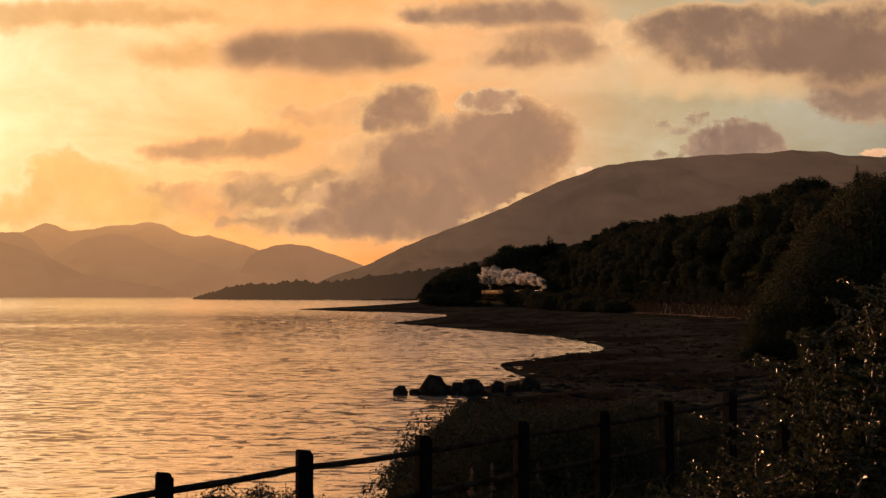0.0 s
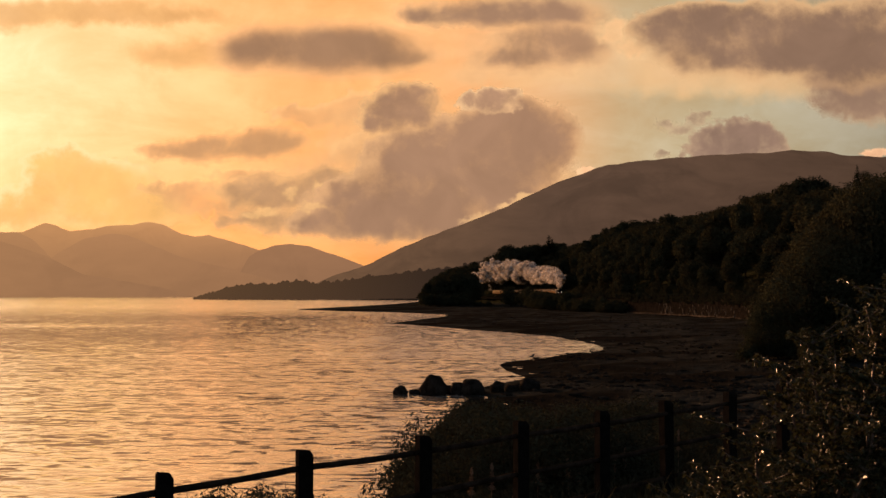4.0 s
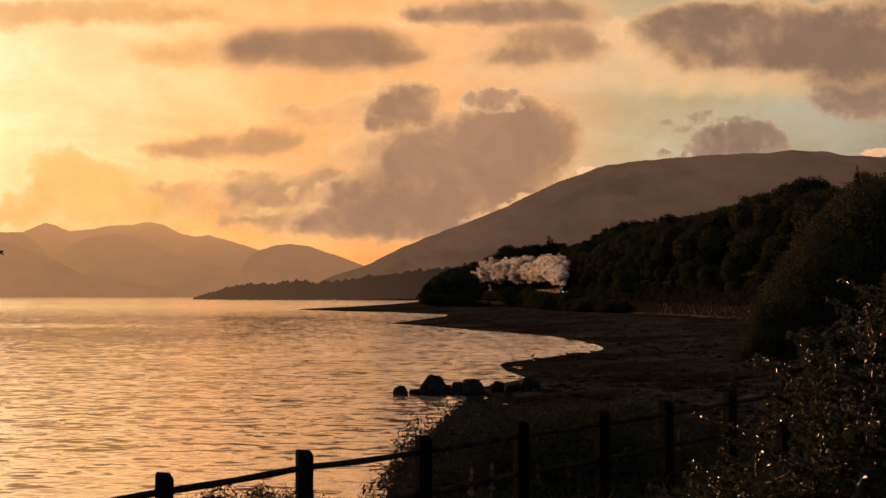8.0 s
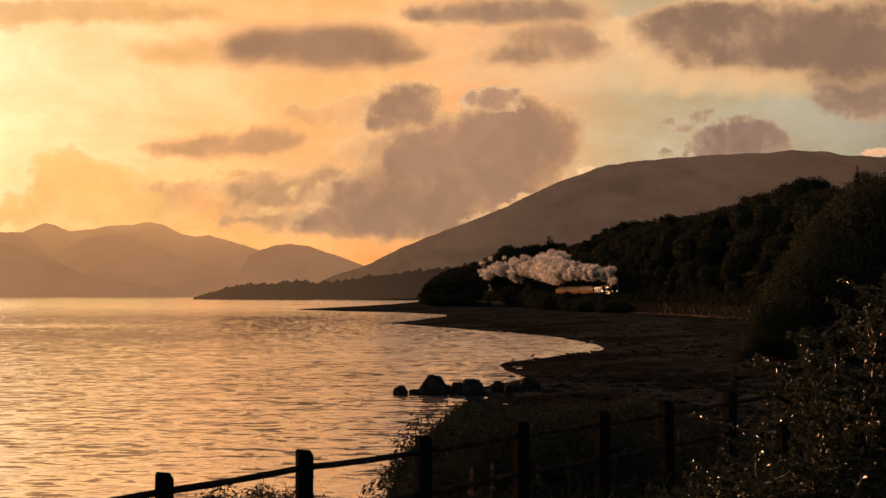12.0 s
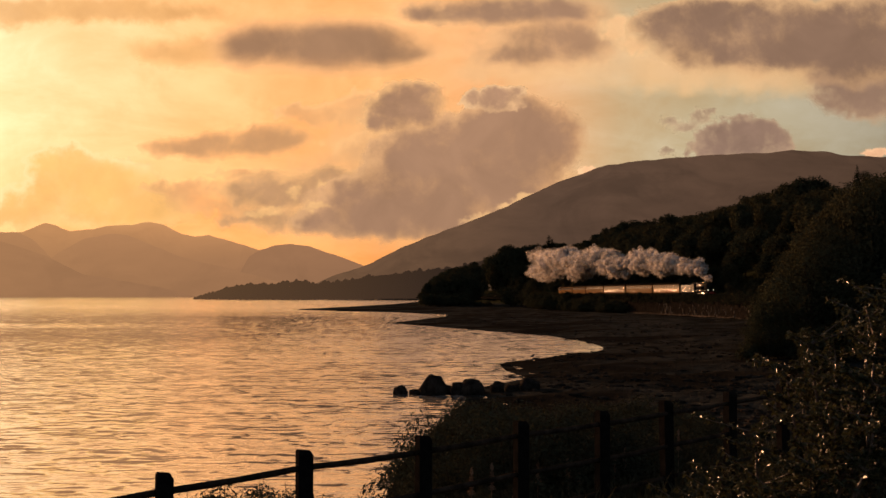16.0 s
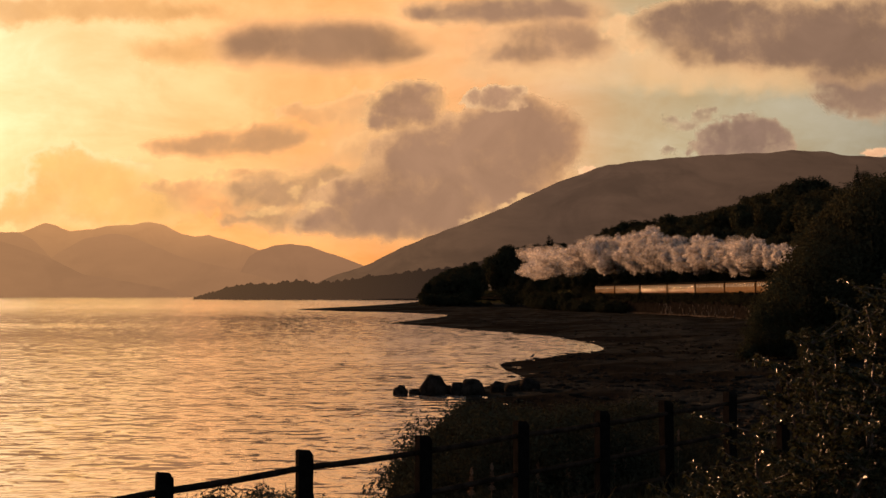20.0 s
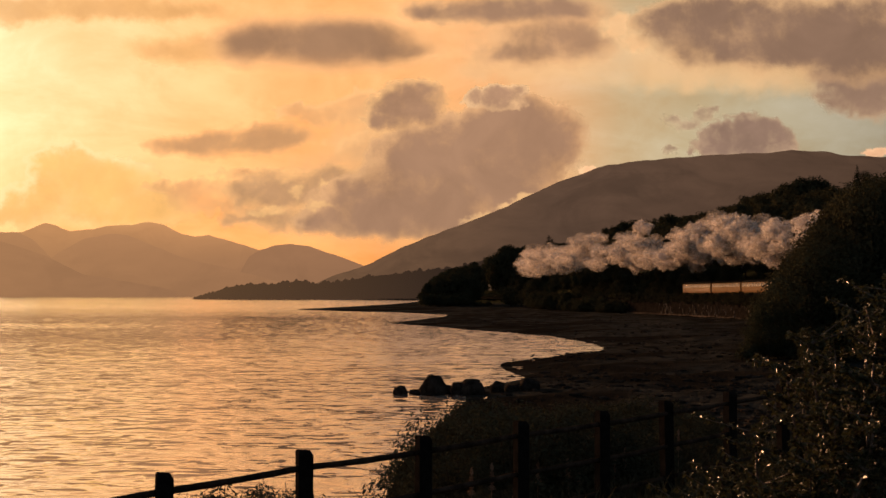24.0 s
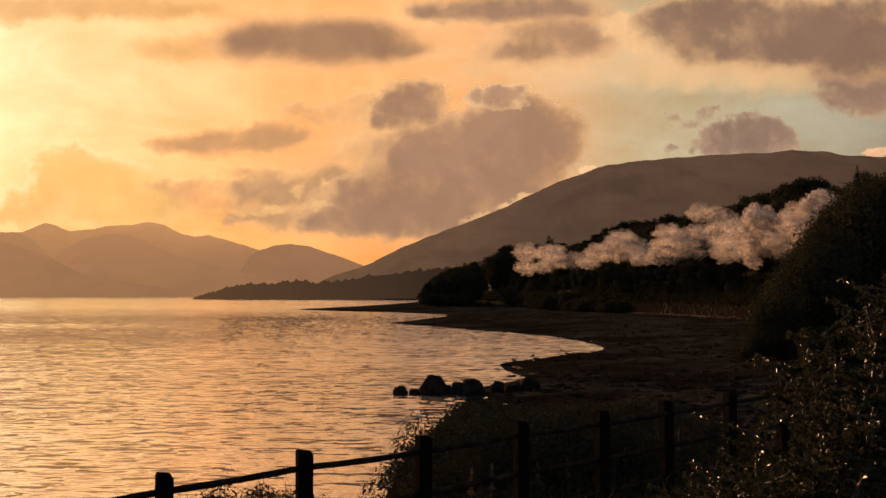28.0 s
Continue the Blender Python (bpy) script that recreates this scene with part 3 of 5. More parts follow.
cloud("small cloud crest with glowing rim", [(51, 188, 19, 7), (36, 186, 11, 6), (64, 190, 10, 5), (46, 178, 24, 5)], 0.5, (0.86, 0.5, 0.25), (0.5, 0.28, 0.165), (38, 18), 4.4, 10, 60, 1, 0.55, (1.0, 0.62, 0.31))
cloud("large grey-brown cumulus over the loch", [(82, 161, 32, 19), (56, 155, 40, 22), (96, 144, 24, 22), (35, 132, 45, 29), (64, 117, 37, 26), (-2, 122, 45, 29), (-23, 96, 50, 27), (22, 94, 42, 22), (-44, 72, 55, 15), (-76, 83, 42, 19), (-10, 70, 34, 12), (-97, 66, 34, 8), (-38, 137, 21, 16)], 0.55, (0.66, 0.35, 0.165), (0.395, 0.218, 0.128), (36, 10), 2.3, 16, 24, 1, 0.5, (0.95, 0.53, 0.25))
cloud("broken orange-brown skirt of the cumulus", [(-118, 97, 40, 13), (-158, 94, 24, 14), (-139, 67, 45, 7), (-97, 104, 24, 12), (-182, 71, 19, 5), (-76, 94, 26, 13), (-187, 96, 21, 10)], 0.9, (0.92, 0.49, 0.2), (0.55, 0.3, 0.148), (36, 10), 4.7, 22, 34, 0.95)
cloud("warm haze beside the cumulus tower", [(-87, 173, 26, 8), (-68, 181, 21, 10), (-145, 173, 16, 6), (-118, 167, 21, 5), (-71, 138, 32, 16)], 1.2, (0.98, 0.52, 0.21), (0.74, 0.4, 0.18), (34, 12), 8.3, 18, 40, 0.6, 0.5, (1.15, 0.7, 0.32))
cloud("flat grey-brown cloud bar lit from below", [(-112, 234, 62, 18), (-158, 233, 40, 15), (-72, 230, 42, 14), (-112, 244, 44, 9), (-186, 231, 21, 9), (-37, 226, 21, 6)], 1.6, (0.88, 0.455, 0.198), (0.395, 0.215, 0.117), (-8, 42), 1.0, 10, 16, 1)
cloud("soft orange-brown cloud", [(-229, 138, 29, 9), (-166, 146, 27, 11), (-198, 141, 33, 7), (-145, 144, 15, 6), (-250, 137, 21, 6)], 1.2, (0.98, 0.48, 0.18), (0.6, 0.31, 0.14), (30, 30), 3.1, 16, 30, 0.95)
cloud("broken orange cloud low over the hills", [(-211, 79, 29, 5), (-240, 94, 24, 8), (-190, 90, 19, 7), (-256, 101, 19, 5), (-176, 112, 32, 5)], 1.2, (0.98, 0.5, 0.19), (0.74, 0.37, 0.16), (30, 12), 5.2, 22, 36, 0.75, 0.3, (1.15, 0.68, 0.28))
cloud("long dark grey cloud bank", [(244, 243, 50, 21), (299, 245, 66, 26), (368, 243, 53, 26), (418, 248, 53, 29), (246, 263, 42, 13), (325, 224, 74, 12), (413, 223, 42, 18), (209, 255, 24, 12)], 1.0, (0.72, 0.41, 0.2), (0.285, 0.167, 0.108), (24, 40), 5.9, 20, 20, 1, 0.45, (0.98, 0.6, 0.29))
cloud("pale lit cloud beside the dark bank", [(166, 254, 16, 8), (178, 234, 16, 7), (159, 244, 14, 5)], 1.0, (1.0, 0.6, 0.29), (0.95, 0.54, 0.26), (26, 36), 7.7, 18, 40, 0.8)
cloud("soft grey cloud", [(94, 233, 46, 15), (62, 226, 27, 8), (124, 236, 29, 12), (92, 247, 30, 9)], 1.5, (0.84, 0.45, 0.205), (0.42, 0.234, 0.132), (30, 30), 6.4, 16, 24, 1)
cloud("soft grey cloud bar", [(35, 268, 53, 9), (94, 269, 48, 14), (-12, 265, 21, 6), (120, 262, 26, 8)], 1.3, (0.78, 0.43, 0.2), (0.385, 0.218, 0.13), (34, 20), 7.2, 14, 24, 1)
cloud("ragged grey cloud over the moor", [(378, 191, 25, 17), (410, 191, 32, 21), (361, 199, 16, 8), (402, 174, 24, 6), (426, 212, 26, 16)], 0.95, (0.55, 0.355, 0.205), (0.33, 0.2, 0.133), (36, 24), 8.8, 18, 36, 1)
cloud("grey cumulus puff behind the moor", [(274, 143, 31, 15), (303, 156, 12, 7), (265, 146, 19, 12), (295, 145, 22, 15), (246, 136, 16, 6), (284, 158, 7, 6), (258, 155, 6, 5), (318, 139, 9, 6)], 0.4, (0.52, 0.34, 0.21), (0.315, 0.195, 0.137), (52, 26), 9.5, 16, 44, 1)
cloud("thin grey cloud wisp", [(226, 158, 12, 5), (242, 166, 8, 4), (213, 164, 6, 3), (254, 170, 6, 3), (210, 133, 6, 3)], 0.8, (0.6, 0.42, 0.25), (0.37, 0.24, 0.155), (48, 30), 10.1, 18, 50, 0.9)
cloud("small pink-lit cloud top", [(410, 134, 12, 4), (399, 132, 6, 2)], 0.4, (0.95, 0.56, 0.31), (0.82, 0.45, 0.25), (10, 4), 12.7, 6, 80, 1)
cloud("glowing orange cloud with pale rim", [(-364, 128, 24, 15), (-340, 106, 40, 23), (-306, 94, 40, 23), (-382, 91, 26, 18), (-279, 79, 37, 14), (-404, 74, 21, 10)], 0.8, (1.06, 0.62, 0.235), (0.98, 0.54, 0.165), (26, 10), 14.4, 26, 30, 0.85, 0.95, (1.25, 0.86, 0.42))
cloud("glowing orange cloud veil", [(-346, 270, 95, 11), (-272, 264, 63, 7), (-240, 226, 42, 11), (-404, 265, 42, 11)], 1.2, (1.0, 0.55, 0.2), (0.76, 0.39, 0.135), (20, 30), 15.2, 24, 20, 0.8)
cloud("warm haze round the large cumulus", [(-2, 101, 90, 42), (-97, 91, 79, 32), (-44, 154, 58, 26)], 1.3, (1.0, 0.54, 0.22), (0.68, 0.375, 0.18), (34, 10), 21.3, 20, 20, 0.75)
cloud("thin warm veil below the cloud bank", [(193, 218, 85, 19), (299, 207, 79, 16), (60, 214, 48, 12)], 1.5, (1.0, 0.59, 0.27), (0.92, 0.53, 0.25), (28, 34), 23.9, 30, 18, 0.7)


# ---- railway ----
def strip(name, offsets, s0, s1, step, mat, label, category, kind="structure"):
    """A band along the line with the cross-section offsets (side, height)."""
    verts, faces, k = [], [], len(offsets)
    for s in np.arange(s0, s1, step):
        p, d = on_line(s), heading(s)
        for o, z in offsets:
            verts.append((p[0] - d[1] * o, p[1] + d[0] * o, z))
    n = len(verts) // k
    faces = [(i * k + j, i * k + j + 1, (i + 1) * k + j + 1, (i + 1) * k + j) for i in range(n - 1) for j in range(k - 1)]
    return tagged(new(name, raw_mesh(name, verts, faces, mat)), label, category, kind=kind)


END, START = float(ALONG[-1]), float(np.interp(728.0, LINE_Y, ALONG[::-1]))
strip("track_bed", [(-5.2, 4.2), (-4.9, 5.25), (-2.4, 5.35), (-1.8, 5.75), (1.8, 5.75), (2.4, 5.35), (6.4, 5.2), (6.8, 3.8)], START, END - 4, 3.0, BALLAST, "stone ballast railway bed above the shore", "track bed")
for o in (-0.75, 0.75):
    strip("rail", [(o - 0.07, 5.76), (o - 0.035, 5.8), (o - 0.035, 5.95), (o + 0.035, 5.95), (o + 0.035, 5.8), (o + 0.07, 5.76)], START + 2, END - 6, 3.0, STEEL, "worn steel running rail", "rail")


def build_sea_wall():
    """Masonry wall that holds the line over the beach, with a coping and its stones proud."""
    s0, s1 = float(np.interp(312.0, LINE_Y, ALONG[::-1])), float(np.interp(214.0, LINE_Y, ALONG[::-1]))
    wall = strip("sea_wall", [(-5.6, 5.05), (-5.6, 0.2)], s0, s1, 2.0, WALL_STONE, "weathered stone sea wall below the railway", "wall")
    rng = random.Random(11)
    verts, faces = [], []
    course = 0.55
    for row in range(8):
        s = s0 + rng.uniform(0, 0.6)
        z0 = 0.55 + row * course
        while s < s1:
            wide = rng.uniform(0.7, 1.5)
            proud = rng.uniform(0.02, 0.16)
            base = len(verts)
            for ss, zz, out in ((s, z0, 0), (s + wide, z0, 0), (s + wide, z0 + course, 0), (s, z0 + course, 0),
                                (s + 0.05, z0 + 0.05, 1), (s + wide - 0.05, z0 + 0.05, 1), (s + wide - 0.05, z0 + course - 0.05, 1), (s + 0.05, z0 + course - 0.05, 1)):
                p, d = on_line(ss), heading(ss)
                o = -5.6 - out * proud
                verts.append((p[0] - d[1] * o, p[1] + d[0] * o, zz))
            faces += [(base + a, base + b, base + c, base + e) for a, b, c, e in ((4, 5, 6, 7), (0, 1, 5, 4), (1, 2, 6, 5), (2, 3, 7, 6), (3, 0, 4, 7))]
            s += wide
    tagged(part("stonework", raw_mesh("stonework", verts, faces, WALL_STONE), WALL_STONE, wall), kind="stuff")
    strip("coping", [(-5.0, 5.05), (-5.0, 5.3), (-5.75, 5.3), (-5.75, 5.05)], s0, s1, 2.0, WALL_STONE, "stone coping of the sea wall", "coping")
    strip("wall_footing", [(-5.5, 0.8), (-5.5, 1.62), (-5.95, 1.55), (-6.05, 0.8)], s0, s1, 2.0, FOOTING, "pale stone footing along the sea wall", "footing")
    # broken upright streaks of lime where the wall weeps
    for k in range(84):
        s = s0 + (s1 - s0) * min(0.97, max(0.05, rng.gauss(*rng.choice(((0.28, 0.05), (0.45, 0.07), (0.62, 0.06), (0.85, 0.08))))))
        p, d = on_line(s), heading(s)
        z = 0.8 + 3.0 * rng.random() ** 1.7
        bm = box(blank(), -rng.uniform(0.02, 0.1), rng.uniform(0.03, 0.12), -0.1, 0.1, z, min(4.7, z + rng.uniform(0.2, 1.3)), 0.02)
        m = Matrix.Translation((p[0] + d[1] * 5.72, p[1] - d[0] * 5.72, 0)) @ Matrix.Rotation(math.atan2(d[1], d[0]), 4, "Z")
        part("drain_streak", bm, LIME, wall, m=m)


build_sea_wall()


def build_line_fence():
    """Post and wire fence on the edge of the track bed over the sea wall."""
    fence = tagged(new("wire_fence"), "thin post and wire fence on top of the sea wall", "fence")
    rng = random.Random(4)
    s0, s1 = float(np.interp(345.0, LINE_Y, ALONG[::-1])), float(np.interp(222.0, LINE_Y, ALONG[::-1]))
    post = mesh_of("post", box(blank(), -0.06, 0.06, -0.06, 0.06, -0.3, 1.25, 0.01), POST_WOOD)
    marks = []
    for s in np.arange(s0, s1, 3.2):
        p, d = on_line(s), heading(s)
        q = Vector((p[0] + d[1] * 5.15, p[1] - d[0] * 5.15, 5.2))
        marks.append(q)
        part("post", post, POST_WOOD, fence, m=Matrix.Translation(q) @ Matrix.Rotation(rng.uniform(-0.05, 0.05), 4, "Y"))
    for up in (0.5, 0.85, 1.18):
        bm = blank()
        for a, b in zip(marks, marks[1:]):
            tube(bm, a + Vector((0, 0, up)), b + Vector((0, 0, up)), 0.02, None, 4)
        part("wire", bm, SOOT, fence)


build_line_fence()


# ---- trees and scrub ----
def leaf_cloud(rng, clumps, count, size, flat=0.6):
    """Many small bent leaf sprays spread over clumps (centre, radius)."""
    verts, faces = [], []
    weight = [c[1] ** 2 for c in clumps]
    for _ in range(count):
        c, r = rng.choices(clumps, weight)[0]
        d = Vector((rng.gauss(0, 1), rng.gauss(0, 1), rng.gauss(0.15, 1))).normalized()
        p = Vector(c) + d * r * rng.uniform(0.6, 1.08)
        n = (d + Vector((rng.gauss(0, 0.5), rng.gauss(0, 0.5), rng.gauss(0.3, 0.5)))).normalized()
        a = n.orthogonal().normalized()
        a.rotate(Matrix.Rotation(rng.uniform(0, 6.28), 3, n))
        b = n.cross(a)
        s = size * rng.uniform(0.6, 1.4)
        i = len(verts)
        verts += [tuple(p - a * s), tuple(p + b * s * flat - n * s * 0.15), tuple(p + a * s), tuple(p - b * s * flat - n * s * 0.15)]
        faces += [(i, i + 1, i + 2), (i, i + 2, i + 3)]
    return verts, faces


def build_tree(rng, high, wide, count, leaf, mat, label, lobes=14):
    thing = tagged(new("tree"), label, "tree", "hillside trees")
    bm = blank()
    tube(bm, (0, 0, -0.8), (rng.uniform(-0.3, 0.3), rng.uniform(-0.3, 0.3), high * 0.55), 0.28, 0.14, 8)
    clumps = []
    for _ in range(lobes):
        t = rng.uniform(0.28, 0.95)
        reach = wide * 0.5 * math.sin(math.pi * min(0.98, t * 0.85 + 0.12)) * rng.uniform(0.35, 1.0)
        a = rng.uniform(0, 6.28)
        c = (math.cos(a) * reach, math.sin(a) * reach, high * t)
        clumps.append((c, wide * rng.uniform(0.15, 0.25)))
        tube(bm, (0, 0, high * t * 0.55), c, 0.09, 0.03, 5)
    clumps.append(((0, 0, high * 0.62), wide * 0.3))
    part("trunk", bm, BARK, thing)
    part("crown", raw_mesh("crown", *leaf_cloud(rng, clumps, count, leaf), mat), mat, thing)
    return thing


def build_conifer(rng, high, label):
    thing = tagged(new("conifer"), label, "tree", "hillside trees")
    part("trunk", tube(blank(), (0, 0, -0.8), (0, 0, high * 0.97), 0.25, 0.04, 8), BARK, thing)
    verts, faces = [], []
    for k in range(26):
        t = k / 26
        z, reach = high * (0.12 + 0.86 * t), high * 0.22 * (1 - t) ** 0.8 + 0.15
        for j in range(9):
            a = rng.uniform(0, 6.28)
            d = Vector((math.cos(a), math.sin(a), -0.25))
            tip = Vector((0, 0, z)) + d * reach * rng.uniform(0.7, 1.15)
            q = Vector((-d.y, d.x, 0)) * reach * 0.28
            i = len(verts)
            verts += [(0, 0, z + 0.25), tuple(Vector((0, 0, z)) + d * reach * 0.6 + q), tuple(tip), tuple(Vector((0, 0, z)) + d * reach * 0.6 - q)]
            faces += [(i, i + 1, i + 2), (i, i + 2, i + 3)]
    part("crown", raw_mesh("crown", verts, faces, LEAF_NEEDLE), LEAF_NEEDLE, thing)
    return thing


# the wood's canopy: bearing and height seen from the bank, in thousandths of the distance
CANOPY = [(-23, -1), (-17, 1), (-14, 8), (-7, 14), (1, 19), (8, 23), (24, 27), (40, 32), (51, 38), (61, 41), (74, 43), (85, 45), (106, 46), (119, 45), (135, 48), (147, 55), (156, 63), (167, 68), (180, 70), (193, 69), (204, 73), (220, 73), (241, 75), (254, 78), (262, 82), (273, 83), (288, 92), (299, 95), (311, 96), (315, 100), (323, 105), (333, 109), (344, 111), (354, 109), (361, 102), (373, 100), (381, 97), (394, 99), (414, 106), (452, 117)]
POINT_CANOPY = [(273, -28), (296, -14), (312, 4), (323, 18), (332, 31), (342, 45), (352, 58), (361, 70), (373, 81), (384, 94), (397, 99), (414, 107), (452, 117)]


def canopy_top(profile, x, y):
    """Height of the canopy over a spot of the hillside."""
    return EYE[2] + y * float(np.interp(1000 * x / y, [p[0] for p in profile], [p[1] for p in profile])) / 1000


def put(thing, x, y, scale=1.0, turn=0.0, sink=0.15, wide=1.0):
    return copy_thing(thing, Matrix.Translation((x, y, ground_z(x, y) - sink)) @ Matrix.Rotation(turn, 4, "Z") @ Matrix.Diagonal((scale * wide, scale * wide, scale, 1)))


def plant_woods():
    rng = random.Random(21)
    kinds = [build_tree(rng, h, wd, 3200, 0.36, LEAF_WOOD, "dark broadleaved tree in the hillside wood") for h, wd in ((12, 9.5), (13.5, 10), (11, 10.5), (14.5, 9), (12.5, 11))]
    pine = build_conifer(rng, 16, "dark pointed conifer above the wood")
    bush = build_tree(rng, 5.5, 6.5, 2600, 0.24, LEAF_WOOD, "dark rounded bush beside the railway")
    bush.name = "bush"
    tagged(bush, category="bush", group="lineside bushes")
    near = [build_tree(rng, h, wd, 9000, 0.17, LEAF_WOOD, "tall dark tree on the near point", 26) for h, wd in ((13, 9.5), (12, 10.5))]
    first = [*kinds, *near, pine, bush]
    spots = []
    highs = {ob: h for ob, h in zip(kinds, (12, 13.5, 11, 14.5, 12.5))}

    def fit(x, y, high, size):
        """The size of a tree that keeps to the canopy; 0 where none can stand."""
        room = canopy_top(CANOPY, x, y) - ground_z(x, y)
        return 0.0 if room < 3.0 else min(size, room / (high * 0.95))

    # hillside wood, in rows that follow the line
    for y in np.arange(150, 760, 11.5):
        for off in (9, 17, 26, 36, 47, 59, 72, 87, 104, 124):
            x = float(np.interp(y, LINE_Y, LINE_X)) + off + rng.uniform(-3.5, 3.5)
            yy = y + rng.uniform(-5, 5)
            if not 0.02 < x / yy < 0.47 or (off > 80 and yy > 640) or rng.random() < 0.1:
                continue
            size = fit(x, yy, 13.0, rng.uniform(0.8, 1.15) * (0.72 if off < 12 else 1.0))
            if size:
                spots.append((x, yy, size))
    # the tallest stand along the crest
    for k in range(70):
        u = -0.012 + 0.385 * k / 69
        reach = [y for y in np.arange(300, 660, 8.0) if 6 < u * y - float(np.interp(y, LINE_Y, LINE_X)) < 130]
        if not reach:
            continue
        lack = lambda y: canopy_top(CANOPY, u * y, y) - ground_z(u * y, y)
        y = min(reach, key=lambda y: abs(lack(y) - 13.0))
        if 4.0 < lack(y) < 24.0:
            spots.append((u * y, y, lack(y) / 12.3))
    # the rows by the line stand singly; the wood behind them is one mass
    spots.sort(key=lambda q: q[0] - float(np.interp(q[1], LINE_Y, LINE_X)))
    for x, y, s in spots[:190]:
        tree = rng.choice(kinds)
        put(tree, x, y, s * 13.0 / highs[tree], rng.uniform(0, 6.28))
    verts, faces, base = [], [], 0
    sets = []
    for k in range(3):
        clumps = [((rng.uniform(-3, 3), rng.uniform(-3, 3), rng.uniform(3.5, 11)), rng.uniform(1.6, 2.6)) for _ in range(16)]
        v, f = leaf_cloud(rng, clumps, 1500, 0.42)
        sets.append((np.array(v), np.array(f)))
    for x, y, s in spots[190:]:
        v, f = rng.choice(sets)
        a = rng.uniform(0, 6.28)
        turned = np.stack([v[:, 0] * math.cos(a) - v[:, 1] * math.sin(a), v[:, 0] * math.sin(a) + v[:, 1] * math.cos(a), v[:, 2]], -1) * s
        verts.append(turned + np.array((x, y, ground_z(x, y))))
        faces.append(f + base)
        base += len(v)
    tagged(new("hillside_wood", raw_mesh("hillside_wood", np.concatenate(verts).tolist(), np.concatenate(faces).tolist(), LEAF_WOOD)), "dark broadleaved wood covering the hillside", "wood", kind="stuff")
    # conifers over the point
    for x, y, s in ((63.5, 640, 1.45), (60.5, 642, 1.15), (66, 646, 1.2), (47, 655, 0.85)):
        put(pine, x, y, s, rng.uniform(0, 6), 0.15, 1.9)
    # headland
    for k in range(95):
        y = rng.uniform(500, 600)
        u = rng.uniform(-0.017, 0.027)
        tree = rng.choice(kinds)
        size = fit(u * y, y, highs[tree], rng.uniform(0.75, 1.05))
        if size:
            put(tree, u * y, y, size, rng.uniform(0, 6.28), 0.15, max(1.0, 0.75 / size))
    for k in range(26):
        u, y = rng.uniform(-0.0165, 0.045), rng.uniform(480, 500)
        put(bush, u * y, y, min(rng.uniform(0.8, 1.2) if u < 0.026 else rng.uniform(0.35, 0.55), max(0.3, fit(u * y, y, 5.5, 1.2))), rng.uniform(0, 6.28))
    # scrub on the sea side of the line
    for k in range(64):
        y = rng.uniform(316, 400)
        x = float(np.interp(y, LINE_Y, LINE_X)) - rng.uniform(4.6, 9.5)
        put(bush, x, y, min(rng.uniform(0.4, 0.75), (6.2 - ground_z(x, y)) / 5.6), rng.uniform(0, 6.28), 0.15, rng.uniform(1.0, 1.4))
    for k in range(70):
        y = rng.uniform(312, 520)
        side = -rng.uniform(6.5, 12)
        x = float(np.interp(y, LINE_Y, LINE_X)) + side
        s = rng.uniform(0.5, 0.8) if y < 365 else rng.uniform(0.8, 1.25)
        put(bush, x, y, s, rng.uniform(0, 6.28))
    # undergrowth at the foot of the hill and over the sea wall: one mass
    clumps = [((rng.uniform(-2.4, 2.4), rng.uniform(-2.4, 2.4), rng.uniform(0.8, 4.4)), rng.uniform(0.9, 1.5)) for _ in range(12)]
    one_v, one_f = [np.array(q) for q in leaf_cloud(rng, clumps, 700, 0.34)]
    places = []
    for y in np.arange(200, 470, 3.2):
        x = float(np.interp(y, LINE_Y, LINE_X)) + rng.uniform(5.5, 9.0)
        places.append((x, y, ground_z(x, y), rng.uniform(0.45, 0.8)))
    for y in np.arange(216, 316, 1.9):
        x = float(np.interp(y, LINE_Y, LINE_X)) - rng.uniform(5.5, 6.1)
        places.append((x, y + rng.uniform(-0.8, 0.8), rng.uniform(4.1, 4.8), rng.uniform(0.16, 0.3)))
    for y in np.arange(470, 715, 2.4):
        x = float(np.interp(y, LINE_Y, LINE_X)) - rng.uniform(4.2, 5.4)
        places.append((x, y, 4.9, rng.uniform(0.26, 0.4)))
    verts, faces = [], []
    for k, (x, y, z, size) in enumerate(places):
        a = rng.uniform(0, 6.28)
        turned = np.stack([one_v[:, 0] * math.cos(a) - one_v[:, 1] * math.sin(a), one_v[:, 0] * math.sin(a) + one_v[:, 1] * math.cos(a), one_v[:, 2]], -1) * size
        verts.append(turned + np.array((x, y, z)))
        faces.append(one_f + k * len(one_v))
    tagged(new("undergrowth", raw_mesh("undergrowth", np.concatenate(verts).tolist(), np.concatenate(faces).tolist(), LEAF_WOOD)), "dark brambles and ivy beside the railway and over its sea wall", "undergrowth", kind="stuff")
    # low growth along the edge of the track bed
    for y in np.arange(222, 470, 2.6):
        x = float(np.interp(y, LINE_Y, LINE_X)) - rng.uniform(3.4, 4.4)
        copy_thing(bush, Matrix.Translation((x, y + rng.uniform(-1, 1), 5.12)) @ Matrix.Rotation(rng.uniform(0, 6.28), 4, "Z") @ Matrix.Scale(rng.uniform(0.26, 0.42), 4))
    for x, y, s in ((30, 470, 1.7), (34, 465, 1.5), (37, 455, 1.6), (32, 478, 1.2), (39, 440, 1.35)):
        put(bush, x, y, s, rng.uniform(0, 6.28))
    # tall trees on the near point, before the line
    tall = {near[0]: 13, near[1]: 12}
